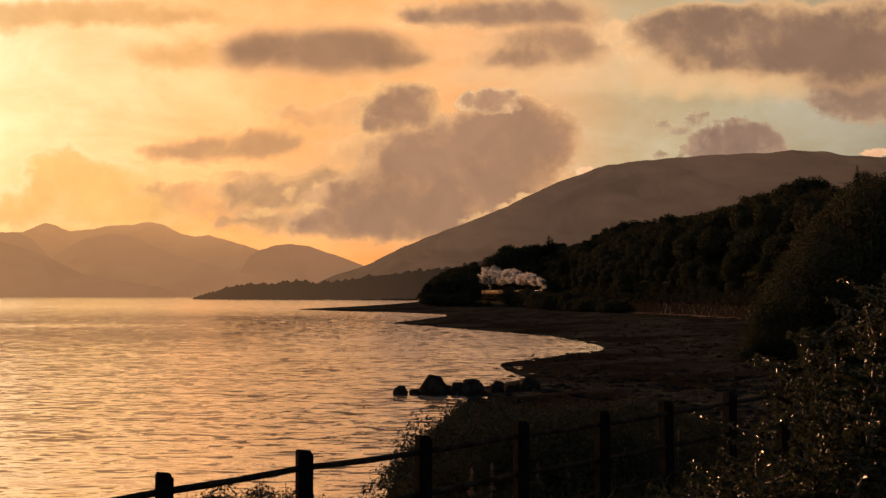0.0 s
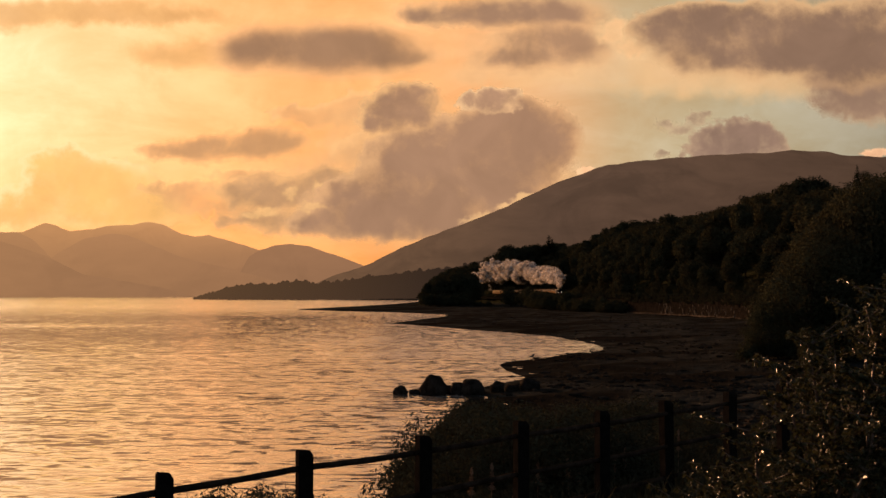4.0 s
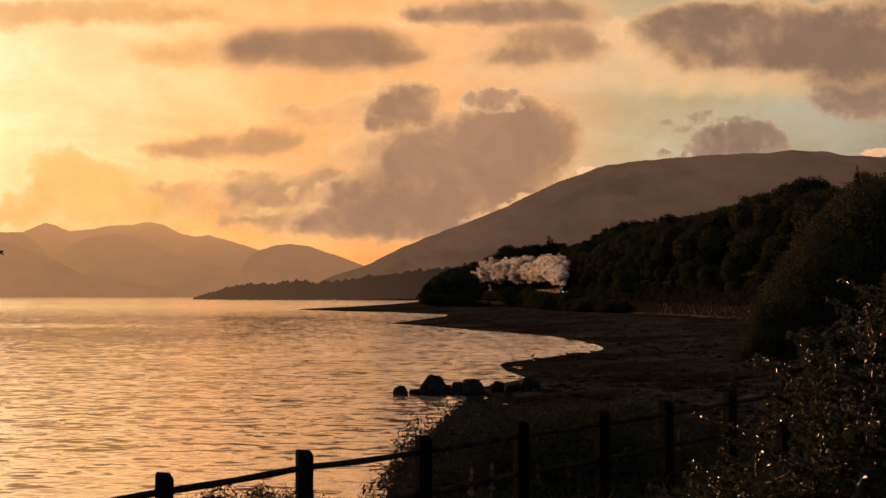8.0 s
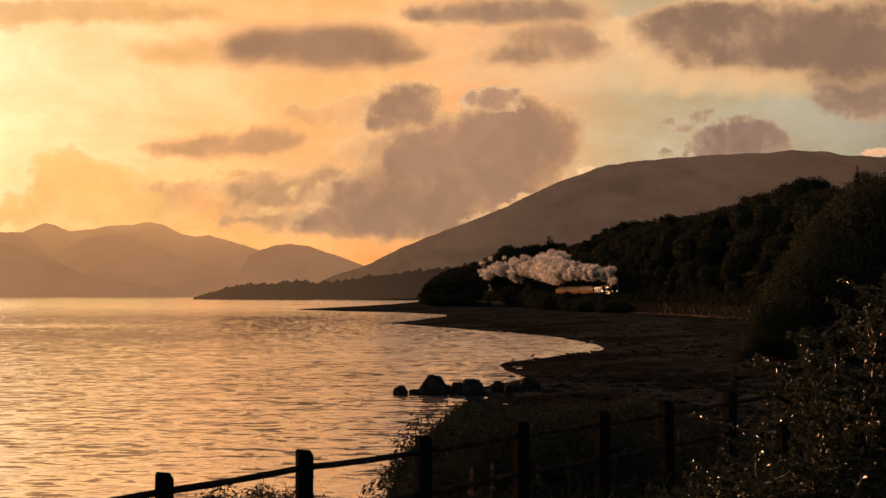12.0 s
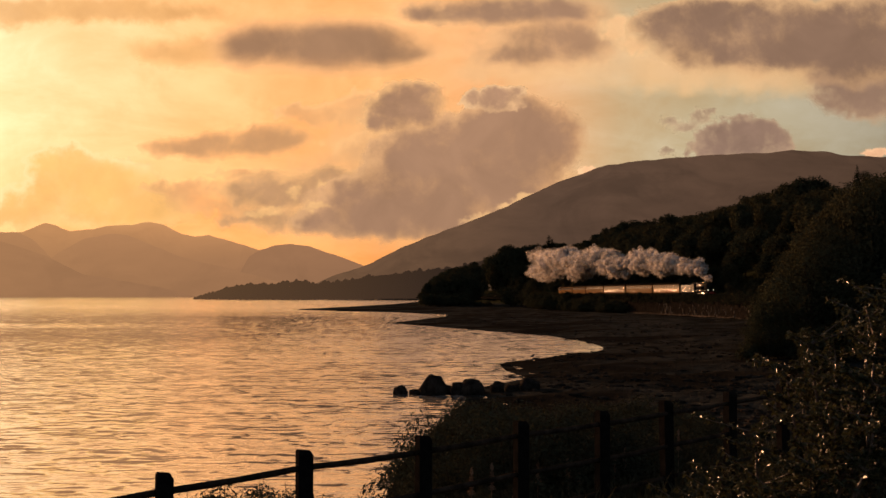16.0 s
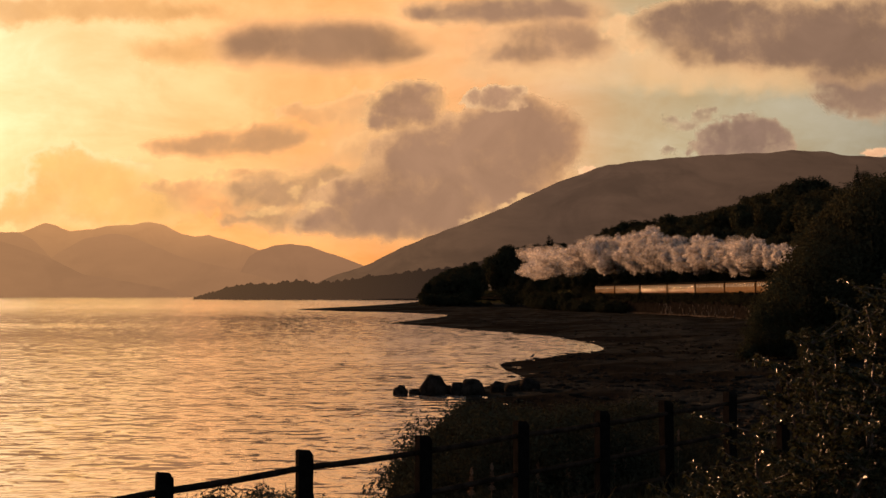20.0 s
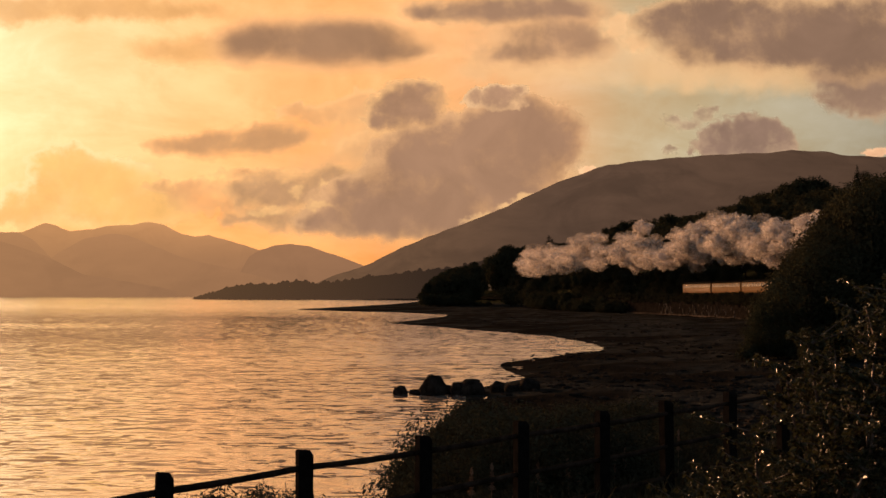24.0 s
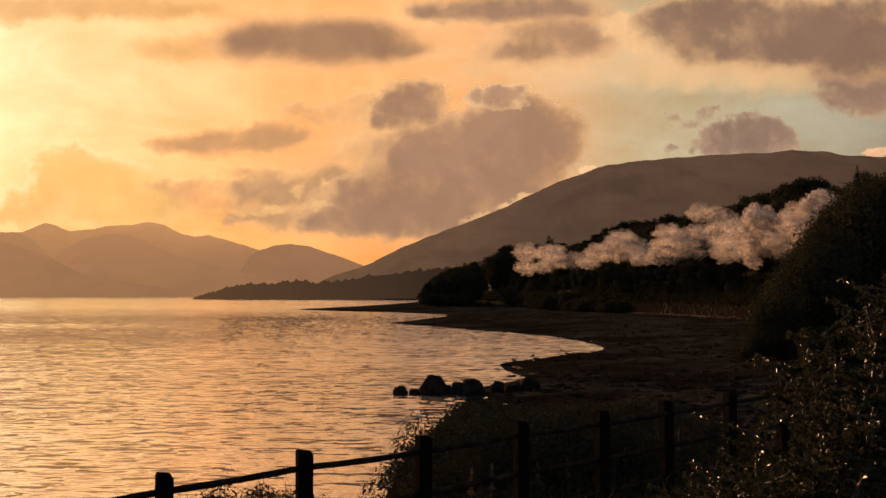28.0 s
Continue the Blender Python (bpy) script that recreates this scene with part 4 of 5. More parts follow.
    for k in range(42):
        u, y = 0.298 + 0.15 * (k / 41) ** 0.9, rng.uniform(92, 132)
        x, tree = u * y, rng.choice(near)
        size = (canopy_top(POINT_CANOPY, x, y) - ground_z(x, y)) / (tall[tree] * 1.04) * (1.0 if k % 3 else rng.uniform(0.6, 0.85))
        if size > 0.18:
            put(tree, x, y, min(1.75, size), rng.uniform(0, 6.28), 0.15, max(0.62, min(1.5, 0.5 / size)) if size < 0.6 else min(1.0, 0.95 / size))
    for k in range(12):
        u, y = 0.285 + 0.1 * k / 11, rng.uniform(86, 100)
        put(bush, u * y, y, rng.uniform(0.3, 0.62), rng.uniform(0, 6.28))
    # the first ones stand in the wood too
    for ob, (x, y) in zip(first, ((150, 420), (160, 440), (140, 460), (170, 400), (150, 480), (132, 440), (150, 380), (140, 360), (165, 460))):
        ob.matrix_basis = pose(x, y, ground_z(x, y) - 0.2)


plant_woods()


def build_cottage():
    x, y = 31.5, 668.0
    z = ground_z(x, y)
    house = tagged(new("cottage"), "small whitewashed cottage among the trees", "house")
    house.matrix_basis = pose(x, y, z + 0.1, 0, 0, 25)
    part("wall", box(blank(), -2.2, 2.2, -3, 3, -0.5, 2.6, 0.02), WHITE_WALL, house)
    bm = loft(blank(), [[(-2.5, yy, 2.55), (2.5, yy, 2.55), (0, yy, 4.4)] for yy in (-3.2, 3.2)])
    part("roof", bm, SLATE, house)
    part("chimney", box(blank(), -0.35, 0.35, -2.9, -2.2, 3.4, 5.1, 0.03), WHITE_WALL, house)
    for wx in (-1.1, 1.1):
        part("window", box(blank(), wx - 0.4, wx + 0.4, -3.04, -2.98, 0.9, 1.9), GLASS, house)
    part("door", box(blank(), -0.4, 0.4, -3.05, -2.98, -0.1, 1.9), POST_WOOD, house)


build_cottage()


# ---- beach ----
def stone_mesh(seed, squash=0.7, cuts=3, mat=None, top=0.82):
    bm = blank()
    bmesh.ops.create_icosphere(bm, subdivisions=cuts, radius=1.0)
    for v in bm.verts:
        d = v.co.normalized()
        k = 1 + 0.28 * noise.noise(d * 1.3 + Vector((seed, 0, 0))) + 0.14 * noise.noise(d * 3.1 + Vector((0, seed, 0))) + 0.05 * noise.noise(d * 8 + Vector((0, 0, seed)))
        v.co = Vector((d.x * k, d.y * k, max(-0.6, min(top, d.z * k)) * squash))
    return mesh_of("boulder", bm, mat or ROCK, cuts > 2)


def build_beach():
    rng = random.Random(8)
    for k, (x, y, wide, high) in enumerate(((-2.75, 70.0, 0.5, 0.6), (-0.65, 69.9, 0.8, 1.3), (1.0, 70.2, 0.55, 1.0), (1.9, 70.0, 0.85, 1.15), (3.6, 70.8, 0.45, 0.7), (5.8, 71.6, 0.75, 0.8), (0.25, 71.0, 0.55, 0.5), (4.6, 71.4, 0.5, 0.5), (-1.7, 70.6, 0.5, 0.35))):
        ob = tagged(new("boulder", stone_mesh(k * 3.7 + 1, 1.0, 3, ROCK, (1.0, 1.2, 0.7, 0.8, 1.1)[k % 5])), "dark wet boulder at the water's edge", "rock", "shore boulders")
        ob.matrix_basis = Matrix.Translation((x, y, max(0.0, ground_z(x, y)) + high * 0.28)) @ Matrix.Rotation(rng.uniform(0, 6), 4, "Z") @ Matrix.Diagonal((wide, wide * 0.9, high * 0.72, 1))
    # loose stones and weed-grown ledges
    shapes = [stone_mesh(20 + k, 0.7, 1) for k in range(5)]
    data = []
    for me in shapes:
        co = np.array([v.co for v in me.vertices])
        data.append((co, np.array([p.vertices[:] for p in me.polygons])))
    verts, faces, n = [], [], 0
    tries = 0
    while n < 7000 and tries < 60000:
        tries += 1
        y = 45 + 230 * rng.random() ** 1.6
        x = rng.uniform(-0.06, 0.42) * y
        inland = x - float(np.interp(y, SHORE_Y, SHORE_X))
        side = x - float(np.interp(y, LINE_Y, LINE_X))
        if inland < (0.3 if y < 64 else -1.5) or side > -7 or rng.random() > 0.25 + 0.75 * (noise.noise((x * 0.12, y * 0.06, 3)) > 0.0):
            continue
        z = ground_z(x, y)
        if z > 2.2:
            continue
        size = 0.05 + 0.26 * rng.random() ** 5 + (0.05 if noise.noise((x * 0.1, y * 0.1, 8)) > 0.25 else 0)
        co, fs = data[n % 5]
        a = rng.uniform(0, 6.28)
        ca, sa = math.cos(a) * size, math.sin(a) * size
        stretch = rng.uniform(1, 2.0)
        base = sum(len(v) for v in verts)
        verts.append(np.stack([co[:, 0] * ca * stretch - co[:, 1] * sa + x, co[:, 0] * sa * 0.9 + co[:, 1] * ca + y, co[:, 2] * size * 0.8 + z + size * 0.1], -1))
        faces.append(fs + n * len(co))
        n += 1
    me = raw_mesh("shore_stones", np.concatenate(verts).tolist(), np.concatenate(faces).tolist(), ROCK)
    tagged(new("shore_stones", me), "dark stones and weed-covered cobbles strewn over the beach", "stones", kind="stuff")


build_beach()


# ---- lineside fence above the bank ----
def build_fence():
    rng = random.Random(3)
    fence = tagged(new("fence"), "dark weathered timber post and rail fence along the bank", "fence")
    at = lambda i: Vector((-2.794 + 1.271 * i, 10.6 + 1.2646 * i, 0))
    along = (at(1) - at(0)).normalized()
    across = Vector((-along.y, along.x, 0))
    tops = {}
    for i in range(-3, 12):
        p = at(i)
        top = 4.77 + 0.017 * i + rng.uniform(-0.02, 0.02)
        tops[i] = top
        bm = blank()
        half, low = 0.082, ground_z(p.x, p.y) - 0.4 - 0
        rings = []
        for z, k in ((low, 1.0), (top - 0.75, 1.0), (top - 0.3, 0.99)):
            rings.append([(-half * k, -half * k, z), (half * k, -half * k, z), (half * k, half * k, z), (-half * k, half * k, z)])
        # weathered top, one shoulder worn away
        rings.append([(-half, -half, top - 0.045), (half, -half, top - 0.06), (half, half, top - 0.09), (-half, half, top - 0.03)])
        rings.append([(-half * 0.85, -half * 0.8, top), (half * 0.55, -half * 0.8, top - 0.005), (half * 0.55, half * 0.6, top - 0.015), (-half * 0.85, half * 0.75, top - 0.005)])
        loft(bm, rings)
        lean = Matrix.Rotation(rng.uniform(-0.012, 0.012), 4, "Y") @ Matrix.Rotation(0.35 + rng.uniform(-0.05, 0.05), 4, "Z")
        part("post", bm, POST_WOOD, fence, m=Matrix.Translation((p.x, p.y, 0)) @ lean)
    for i in range(-3, 11):
        for drop in (0.2, 0.71, 1.2):
            a, b = at(i), at(i + 1)
            a.z, b.z = tops[i] - drop, tops[i + 1] - drop
            sag = rng.uniform(0.0, 0.015)
            bm = blank()
            rings = []
            d = (b - a).normalized()
            for t in (-0.02, 0.25, 0.5, 0.75, 1.02):
                c = a.lerp(b, t) - Vector((0, 0, sag * 4 * t * (1 - t))) 
                r = 0.036 + 0.004 * noise.noise((i * 3.1, drop * 5, t * 3))
                rings.append([c + across * (math.cos(q) * r) + Vector((0, 0, math.sin(q) * r)) for q in np.linspace(0, 2 * math.pi, 9)[:-1]])
            loft(bm, rings)
            part("rail", bm, RAIL_WOOD, fence, smooth=True)


build_fence()


# ---- plants on the bank ----
def build_shrub(rng, high, wide, count, leaf):
    thing = tagged(new("shrub"), "dark leafy scrub on the bank below the fence", "shrub", "bank scrub")
    bm, clumps = blank(), []
    for _ in range(16):
        a, r = rng.uniform(0, 6.28), wide * 0.5 * rng.random() ** 0.6
        c = (math.cos(a) * r, math.sin(a) * r, high * rng.uniform(0.3, 0.9) * (1 - 0.35 * (2 * r / wide) ** 2))
        clumps.append((c, wide * rng.uniform(0.1, 0.2)))
        tube(bm, (c[0] * 0.2, c[1] * 0.2, -0.2), (c[0] * 1.1, c[1] * 1.1, c[2] + high * 0.15), 0.018, 0.005, 5)
    part("stem", bm, BARK, thing)
    part("foliage", raw_mesh("foliage", *leaf_cloud(rng, clumps, count, leaf, 0.4), LEAF_SCRUB), LEAF_SCRUB, thing)
    return thing


def build_dock(rng, high):
    """A dock: upright stalk with a rusty seed spike."""
    thing = tagged(new("dock_plant"), "tall dock with a dry rust-brown seed spike", "plant", "docks by the fence")
    part("stalk", tube(blank(), (0, 0, -0.1), (0.02, 0, high), 0.009, 0.004, 6), SEED, thing)
    verts, faces = [], []
    for _ in range(260):
        t = rng.random()
        z = high * (0.62 + 0.4 * t)
        r = 0.034 * (1 - 0.7 * t) * rng.uniform(0.3, 1.25) * (0.6 + 0.8 * (math.sin(t * 24) > -0.3))
        a = rng.uniform(0, 6.28)
        p = Vector((math.cos(a) * r + 0.02, math.sin(a) * r, z))
        s = rng.uniform(0.006, 0.013)
        i = len(verts)
        verts += [tuple(p + Vector((-s, 0, 0))), tuple(p + Vector((s * 0.5, s, 0))), tuple(p + Vector((s * 0.5, -s, 0))), tuple(p + Vector((0, 0, s * 1.6)))]
        faces += [(i, i + 1, i + 3), (i + 1, i + 2, i + 3), (i + 2, i, i + 3)]
    part("seed_head", raw_mesh("seed_head", verts, faces, SEED), SEED, thing, "dry rust-brown seed head")
    verts, faces = [], []
    for k in range(7):
        a = rng.uniform(0, 6.28)
        d, q = Vector((math.cos(a), math.sin(a), 0)), Vector((-math.sin(a), math.cos(a), 0))
        z, l = high * rng.uniform(0.1, 0.5), rng.uniform(0.12, 0.24)
        i = len(verts)
        verts += [(0, 0, z), tuple(d * l * 0.5 + q * 0.035 + Vector((0, 0, z + 0.07))), tuple(d * l + Vector((0, 0, z + 0.02))), tuple(d * l * 0.5 - q * 0.035 + Vector((0, 0, z + 0.07)))]
        faces += [(i, i + 1, i + 2), (i, i + 2, i + 3)]
    part("leaves", raw_mesh("leaves", verts, faces, LEAF_SCRUB), LEAF_SCRUB, thing)
    return thing


def plant_bank():
    rng = random.Random(31)
    kinds = [build_shrub(rng, 2.0, 2.6, 3200, 0.046), build_shrub(rng, 2.3, 2.3, 3200, 0.043), build_shrub(rng, 1.7, 3.0, 3200, 0.05)]
    spots = []
    for k in range(46):
        y = rng.uniform(19.5, 40)
        lo, hi = -0.012 * y + 0.75, 0.215 * y
        spots.append((lo + 0.6 + (hi - lo - 0.6) * rng.random(), y))
    spots += [(0.5, 21), (0.8, 24), (0.8, 27.5), (1.2, 31), (1.1, 20), (1.8, 22.5), (1.2, 17.9), (1.6, 18.5), (2.6, 21)]
    for x, y in spots:
        if (-(x + 2.79) + (y - 10.6)) / 1.414 < 1.5:
            continue
        z = ground_z(x, y)
        want = 6.5 - y * (0.089 + rng.uniform(-0.004, 0.02)) - z
        put(rng.choice(kinds), x, y, max(0.35, min(1.3, want / 2.1)), rng.uniform(0, 6.28), 0.1, rng.uniform(0.9, 1.15))
    for x, y, low in ((0.1, 20.0, 0.122), (0.1, 21.0, 0.112), (0.35, 19.5, 0.118), (0.45, 22.0, 0.1), (0.15, 18.6, 0.135), (0.35, 17.8, 0.13), (0.6, 23.0, 0.096), (0.2, 23.5, 0.104), (0.5, 25.5, 0.095), (1.2, 26.0, 0.09), (1.9, 28.0, 0.088)):
        put(rng.choice(kinds), x, y, max(0.4, (6.5 - y * low - ground_z(x, y)) / 2.0), rng.uniform(0, 6.28), 0.1, 0.9)
    for x, y, s in ((-2.75, 12.3, 0.66), (-2.35, 12.1, 0.67), (-1.95, 12.5, 0.6), (-3.1, 12.4, 0.5), (-2.1, 12.0, 0.55), (0.3, 15.4, 0.36), (0.6, 15.9, 0.45), (-3.25, 12.15, 0.5), (-2.95, 12.0, 0.56), (-1.7, 12.7, 0.56)):
        put(rng.choice(kinds), x, y, s, rng.uniform(0, 6.28), 0.1, 1.0)
    for k, (x, y, s) in enumerate(((-2.55, 12.2, 0.67), (-2.25, 12.35, 0.63), (-2.5, 12.5, 0.66), (-2.9, 12.2, 0.6), (-2.75, 12.05, 0.62))):
        put(kinds[k % 3], x, y, s, 1.3 * k, 0.1, 1.0)
    for k, ob in enumerate(kinds):
        x, y = 4.5 + k * 1.6, 27.0 + k * 2.5
        ob.matrix_basis = pose(x, y, ground_z(x, y) - 0.1)
    docks = [build_dock(rng, 0.85), build_dock(rng, 1.0)]
    for x, y, s in ((0.71, 15.9, 1.0), (0.4, 15.6, 0.98), (2.12, 18.2, 1.05), (3.3, 19.6, 1.05), (-0.55, 14.4, 0.8), (2.4, 18.9, 0.8), (0.05, 15.2, 0.75), (1.1, 16.6, 0.7), (3.0, 18.9, 0.75), (4.3, 21.0, 0.9)):
        put(rng.choice(docks), x, y, s, rng.uniform(0, 6.28), 0.05)
    for k, ob in enumerate(docks):
        x, y = 1.5 + k * 2.9, 17.2 + k * 3
        ob.matrix_basis = pose(x, y, ground_z(x, y))
    # rough grass, thick on the bank
    verts, faces = [], []
    for _ in range(9000):
        y = rng.uniform(9.5, 34)
        x = rng.uniform(-0.35 * y * (1 if y < 16 else 0.2), 0.36 * y)
        n = (-(x + 2.79) + (y - 10.6)) / 1.414
        if n < -5 or ground_z(x, y) < 0.9:
            continue
        z = ground_z(x, y) - 0.03
        a, l = rng.uniform(0, 6.28), rng.uniform(0.2, 0.55)
        d = Vector((math.cos(a), math.sin(a), 0))
        q = Vector((-d.y, d.x, 0)) * 0.008
        p = Vector((x, y, z))
        i = len(verts)
        verts += [tuple(p - q), tuple(p + q), tuple(p + d * l * 0.18 + q + Vector((0, 0, l * 0.6))), tuple(p + d * l * 0.18 - q + Vector((0, 0, l * 0.6))), tuple(p + d * l * 0.5 + Vector((0, 0, l)))]
        faces += [(i, i + 1, i + 2, i + 3), (i + 3, i + 2, i + 4)]
    tagged(new("grass", raw_mesh("grass", verts, faces, LEAF_SCRUB)), "rough dark grass on the bank", "grass", kind="stuff")


plant_bank()


LEAF_SIDE = [(0.0, 0.0), (0.1, 0.12), (0.22, 0.1), (0.3, 0.26), (0.42, 0.2), (0.52, 0.34), (0.64, 0.24), (0.76, 0.28), (0.86, 0.16), (1.0, 0.0)]


def oak_leaf(verts, faces, m):
    for side in (1, -1):
        i = len(verts)
        for t, o in LEAF_SIDE:
            verts.append(tuple(m @ Vector((t, side * o, abs(o) * 0.35 - 0.25 * t * t))))
        ring = list(range(i, i + len(LEAF_SIDE)))
        faces.append(tuple(ring if side < 0 else ring[::-1]))


def build_oak_shrub():
    rng = random.Random(77)
    shrub = tagged(new("oak_shrub"), "young oak scrub with glossy lobed leaves beside the fence", "shrub")
    base = Vector((3.5, 7.9, ground_z(3.5, 7.9)))
    shrub.matrix_basis = Matrix.Translation(base)
    twigs = []
    for k in range(38):
        foot = Vector((rng.uniform(-0.8, -0.05), rng.uniform(-0.6, 0.9), -0.1))
        if k < 19:
            foot = Vector((-1.62 + 0.078 * k, rng.uniform(-0.6, 0.8), -0.1))
        high = max(0.4, min(2.75, 0.78 + (foot.x + 1.2) * 1.4 + rng.uniform(-0.25, 0.25)))
        bm, p = blank(), foot.copy()
        lean = Vector((rng.uniform(-0.05, 0.25), rng.uniform(-0.2, 0.2), 1)).normalized()
        steps = 7
        for s in range(steps):
            q = p + (lean + Vector((rng.gauss(0, 0.13), rng.gauss(0, 0.13), 0))) * (high / steps)
            tube(bm, p, q, 0.022 * (1 - s / steps) + 0.006, 0.022 * (1 - (s + 1) / steps) + 0.006, 6)
            if s > 0:
                for _ in range(3):
                    a = rng.uniform(0, 6.28)
                    d = Vector((math.cos(a), math.sin(a), rng.uniform(0.1, 0.8))).normalized()
                    e = q + d * rng.uniform(0.18, 0.5)
                    tube(bm, q, e, 0.007, 0.003, 4)
                    twigs.append((q, e))
            p = q
        twigs.append((p - lean * 0.3, p + lean * 0.06))
        part("stem", bm, TWIG, shrub)
    one_v, one_f = [], []
    oak_leaf(one_v, one_f, Matrix.Identity(4))
    single = raw_mesh("leaf", one_v, one_f, LEAF_OAK)
    verts, faces, singles = [], [], 0
    for q, e in twigs:
        for _ in range(50):
            t = rng.uniform(0.15, 1.05)
            c = q.lerp(e, t)
            a = rng.uniform(0, 6.28)
            m = Matrix.Translation(c) @ Euler((rng.gauss(0, 0.6), rng.gauss(0.1, 0.5), a)).to_matrix().to_4x4() @ Matrix.Scale(rng.uniform(0.026, 0.058), 4)
            if c.y < -0.25 and singles < 300 and rng.random() < 0.6:
                part("leaf", single, LEAF_OAK, shrub, m=m)
                singles += 1
            else:
                oak_leaf(verts, faces, m)
    tagged(part("foliage", raw_mesh("foliage", verts, faces, LEAF_OAK), LEAF_OAK, shrub), kind="stuff")


build_oak_shrub()


# ---- the steam train ----
def wheel_mesh(name, r, spokes, thick=0.13):
    bm = blank()
    k = 28
    ring = lambda x, q: [(x, math.cos(a) * q, math.sin(a) * q) for a in np.linspace(0, 2 * math.pi, k + 1)[:-1]]
    rows = [[bm.verts.new(p) for p in ring(x, q)] for x, q in ((-thick / 2, r), (thick / 2, r), (thick / 2, r * 0.86), (-thick / 2, r * 0.86))]
    for a, b in zip(rows, rows[1:] + rows[:1]):
        for i in range(k):
            bm.faces.new((a[i], a[(i + 1) % k], b[(i + 1) % k], b[i]))
    tube(bm, (-thick * 0.6, 0, 0), (thick * 0.6, 0, 0), r * 0.17, None, 12)
    for i in range(spokes):
        a = i * 2 * math.pi / spokes
        tube(bm, (0, math.cos(a) * r * 0.12, math.sin(a) * r * 0.12), (0, math.cos(a) * r * 0.9, math.sin(a) * r * 0.9), r * 0.04, r * 0.03, 5)
    return mesh_of(name, bm, SOOT)


DRIVER = wheel_mesh("driving_wheel", 0.92, 16)
SMALL = wheel_mesh("wheel", 0.5, 9)
SPINNING = []


def build_locomotive():
    """4-6-0 tender engine, local +y forward, z from the rail; 10.6 m long, middle at the origin."""
    eng = tagged(new("steam_locomotive"), "black steam locomotive hauling a train, boiler gleaming gold", "locomotive")
    ring = lambda y, r, z: [(math.cos(a) * r, y, z + math.sin(a) * r) for a in np.linspace(0, 2 * math.pi, 25)[:-1]]
    part("boiler", loft(blank(), [ring(-2.6, 0.95, 2.75), (ring(0.0, 0.9, 2.75)), ring(2.6, 0.84, 2.75)]), LOCO_BLACK, eng, smooth=True)
    part("smokebox", loft(blank(), [ring(2.6, 0.88, 2.75), ring(4.35, 0.88, 2.75), ring(4.5, 0.8, 2.75), ring(4.62, 0.55, 2.75)]), SOOT, eng, smooth=True)
    part("firebox", box(blank(), -0.8, 0.8, -3.4, -2.5, 1.3, 3.55, 0.12), LOCO_BLACK, eng)
    part("chimney", loft(blank(), [ring_z(3.55, 0.3, 3.5), ring_z(3.55, 0.22, 3.65), ring_z(3.55, 0.24, 3.95), ring_z(3.55, 0.3, 4.0)]), SOOT, eng, smooth=True)
    part("dome", loft(blank(), [ring_z(0.9, 0.38, 3.45), ring_z(0.9, 0.34, 3.75), ring_z(0.9, 0.2, 3.9)]), BRASS, eng, "polished dome catching the sun", smooth=True)
    part("cab", loft(blank(), [[(-1.3, y, 1.3), (-1.3, y, 3.2), (-0.8, y, 3.75), (0.8, y, 3.75), (1.3, y, 3.2), (1.3, y, 1.3)] for y in (-5.2, -3.4)]), LOCO_BLACK, eng)
    for x in (-1.32, 1.32):
        part("cab_window", box(blank(), x - 0.02, x + 0.02, -4.9, -3.8, 2.4, 3.1), GLASS, eng)
        part("running_plate", box(blank(), min(x, x * 0.62), max(x, x * 0.62), -3.4, 4.9, 1.52, 1.62, 0.02), LOCO_BLACK, eng)
        part("splasher", loft(blank(), [[(x * k, math.cos(a) * 0.98 + yy, 0.95 + max(0.6, math.sin(a) * 0.98)) for a in np.linspace(0, math.pi, 9)] for k, yy in ((0.66, 0.4), (0.86, 0.4))]), LOCO_BLACK, eng)
        part("cylinder", tube(blank(), (x * 0.8, 2.6, 0.95), (x * 0.8, 3.8, 0.95), 0.36, None, 16), LOCO_BLACK, eng)
        part("connecting_rod", box(blank(), x * 0.8 - 0.03, x * 0.8 + 0.03, -1.4, 2.7, 0.86, 0.98, 0.01), STEEL, eng)
        part("smoke_rail", tube(blank(), (x * 0.7, -3.3, 3.05), (x * 0.7, 4.2, 3.05), 0.025, None, 6), BRASS, eng, "bright handrail")
        part("buffer", tube(blank(), (x * 0.65, 5.0, 1.06), (x * 0.65, 5.45, 1.06), 0.12, 0.2, 14), SOOT, eng)
    part("frame", box(blank(), -0.6, 0.6, -5.2, 4.9, 0.7, 1.5, 0.03), SOOT, eng)
    part("buffer_beam", box(blank(), -1.25, 1.25, 4.9, 5.02, 0.8, 1.3, 0.02), RED, eng, "red buffer beam")
    part("smokebox_door", loft(blank(), [ring(4.6, 0.6, 2.75), ring(4.7, 0.5, 2.75), ring(4.76, 0.15, 2.75)]), SOOT, eng, smooth=True)
    for x, z in ((-0.72, 1.55), (0.72, 1.55)):
        lamp = part("headlamp", box(blank(), x - 0.12, x + 0.12, 4.86, 5.06, z, z + 0.34, 0.02), SOOT, eng)
        part("lens", tube(blank(), (x, 5.05, z + 0.18), (x, 5.08, z + 0.18), 0.1, None, 14), LAMP, lamp, "lit lamp lens")
    for y in (-2.1, 0.0, 2.1):
        for x in (-0.75, 0.75):
            wheel = part("driving_wheel", DRIVER, SOOT, eng, m=pose(x, y - 0.2, 0.92))
            SPINNING.append((wheel, x, y - 0.2))
    for y in (2.9, 4.4):
        for x in (-0.75, 0.75):
            part("bogie_wheel", SMALL, SOOT, eng, m=pose(x, y, 0.5))
    return eng


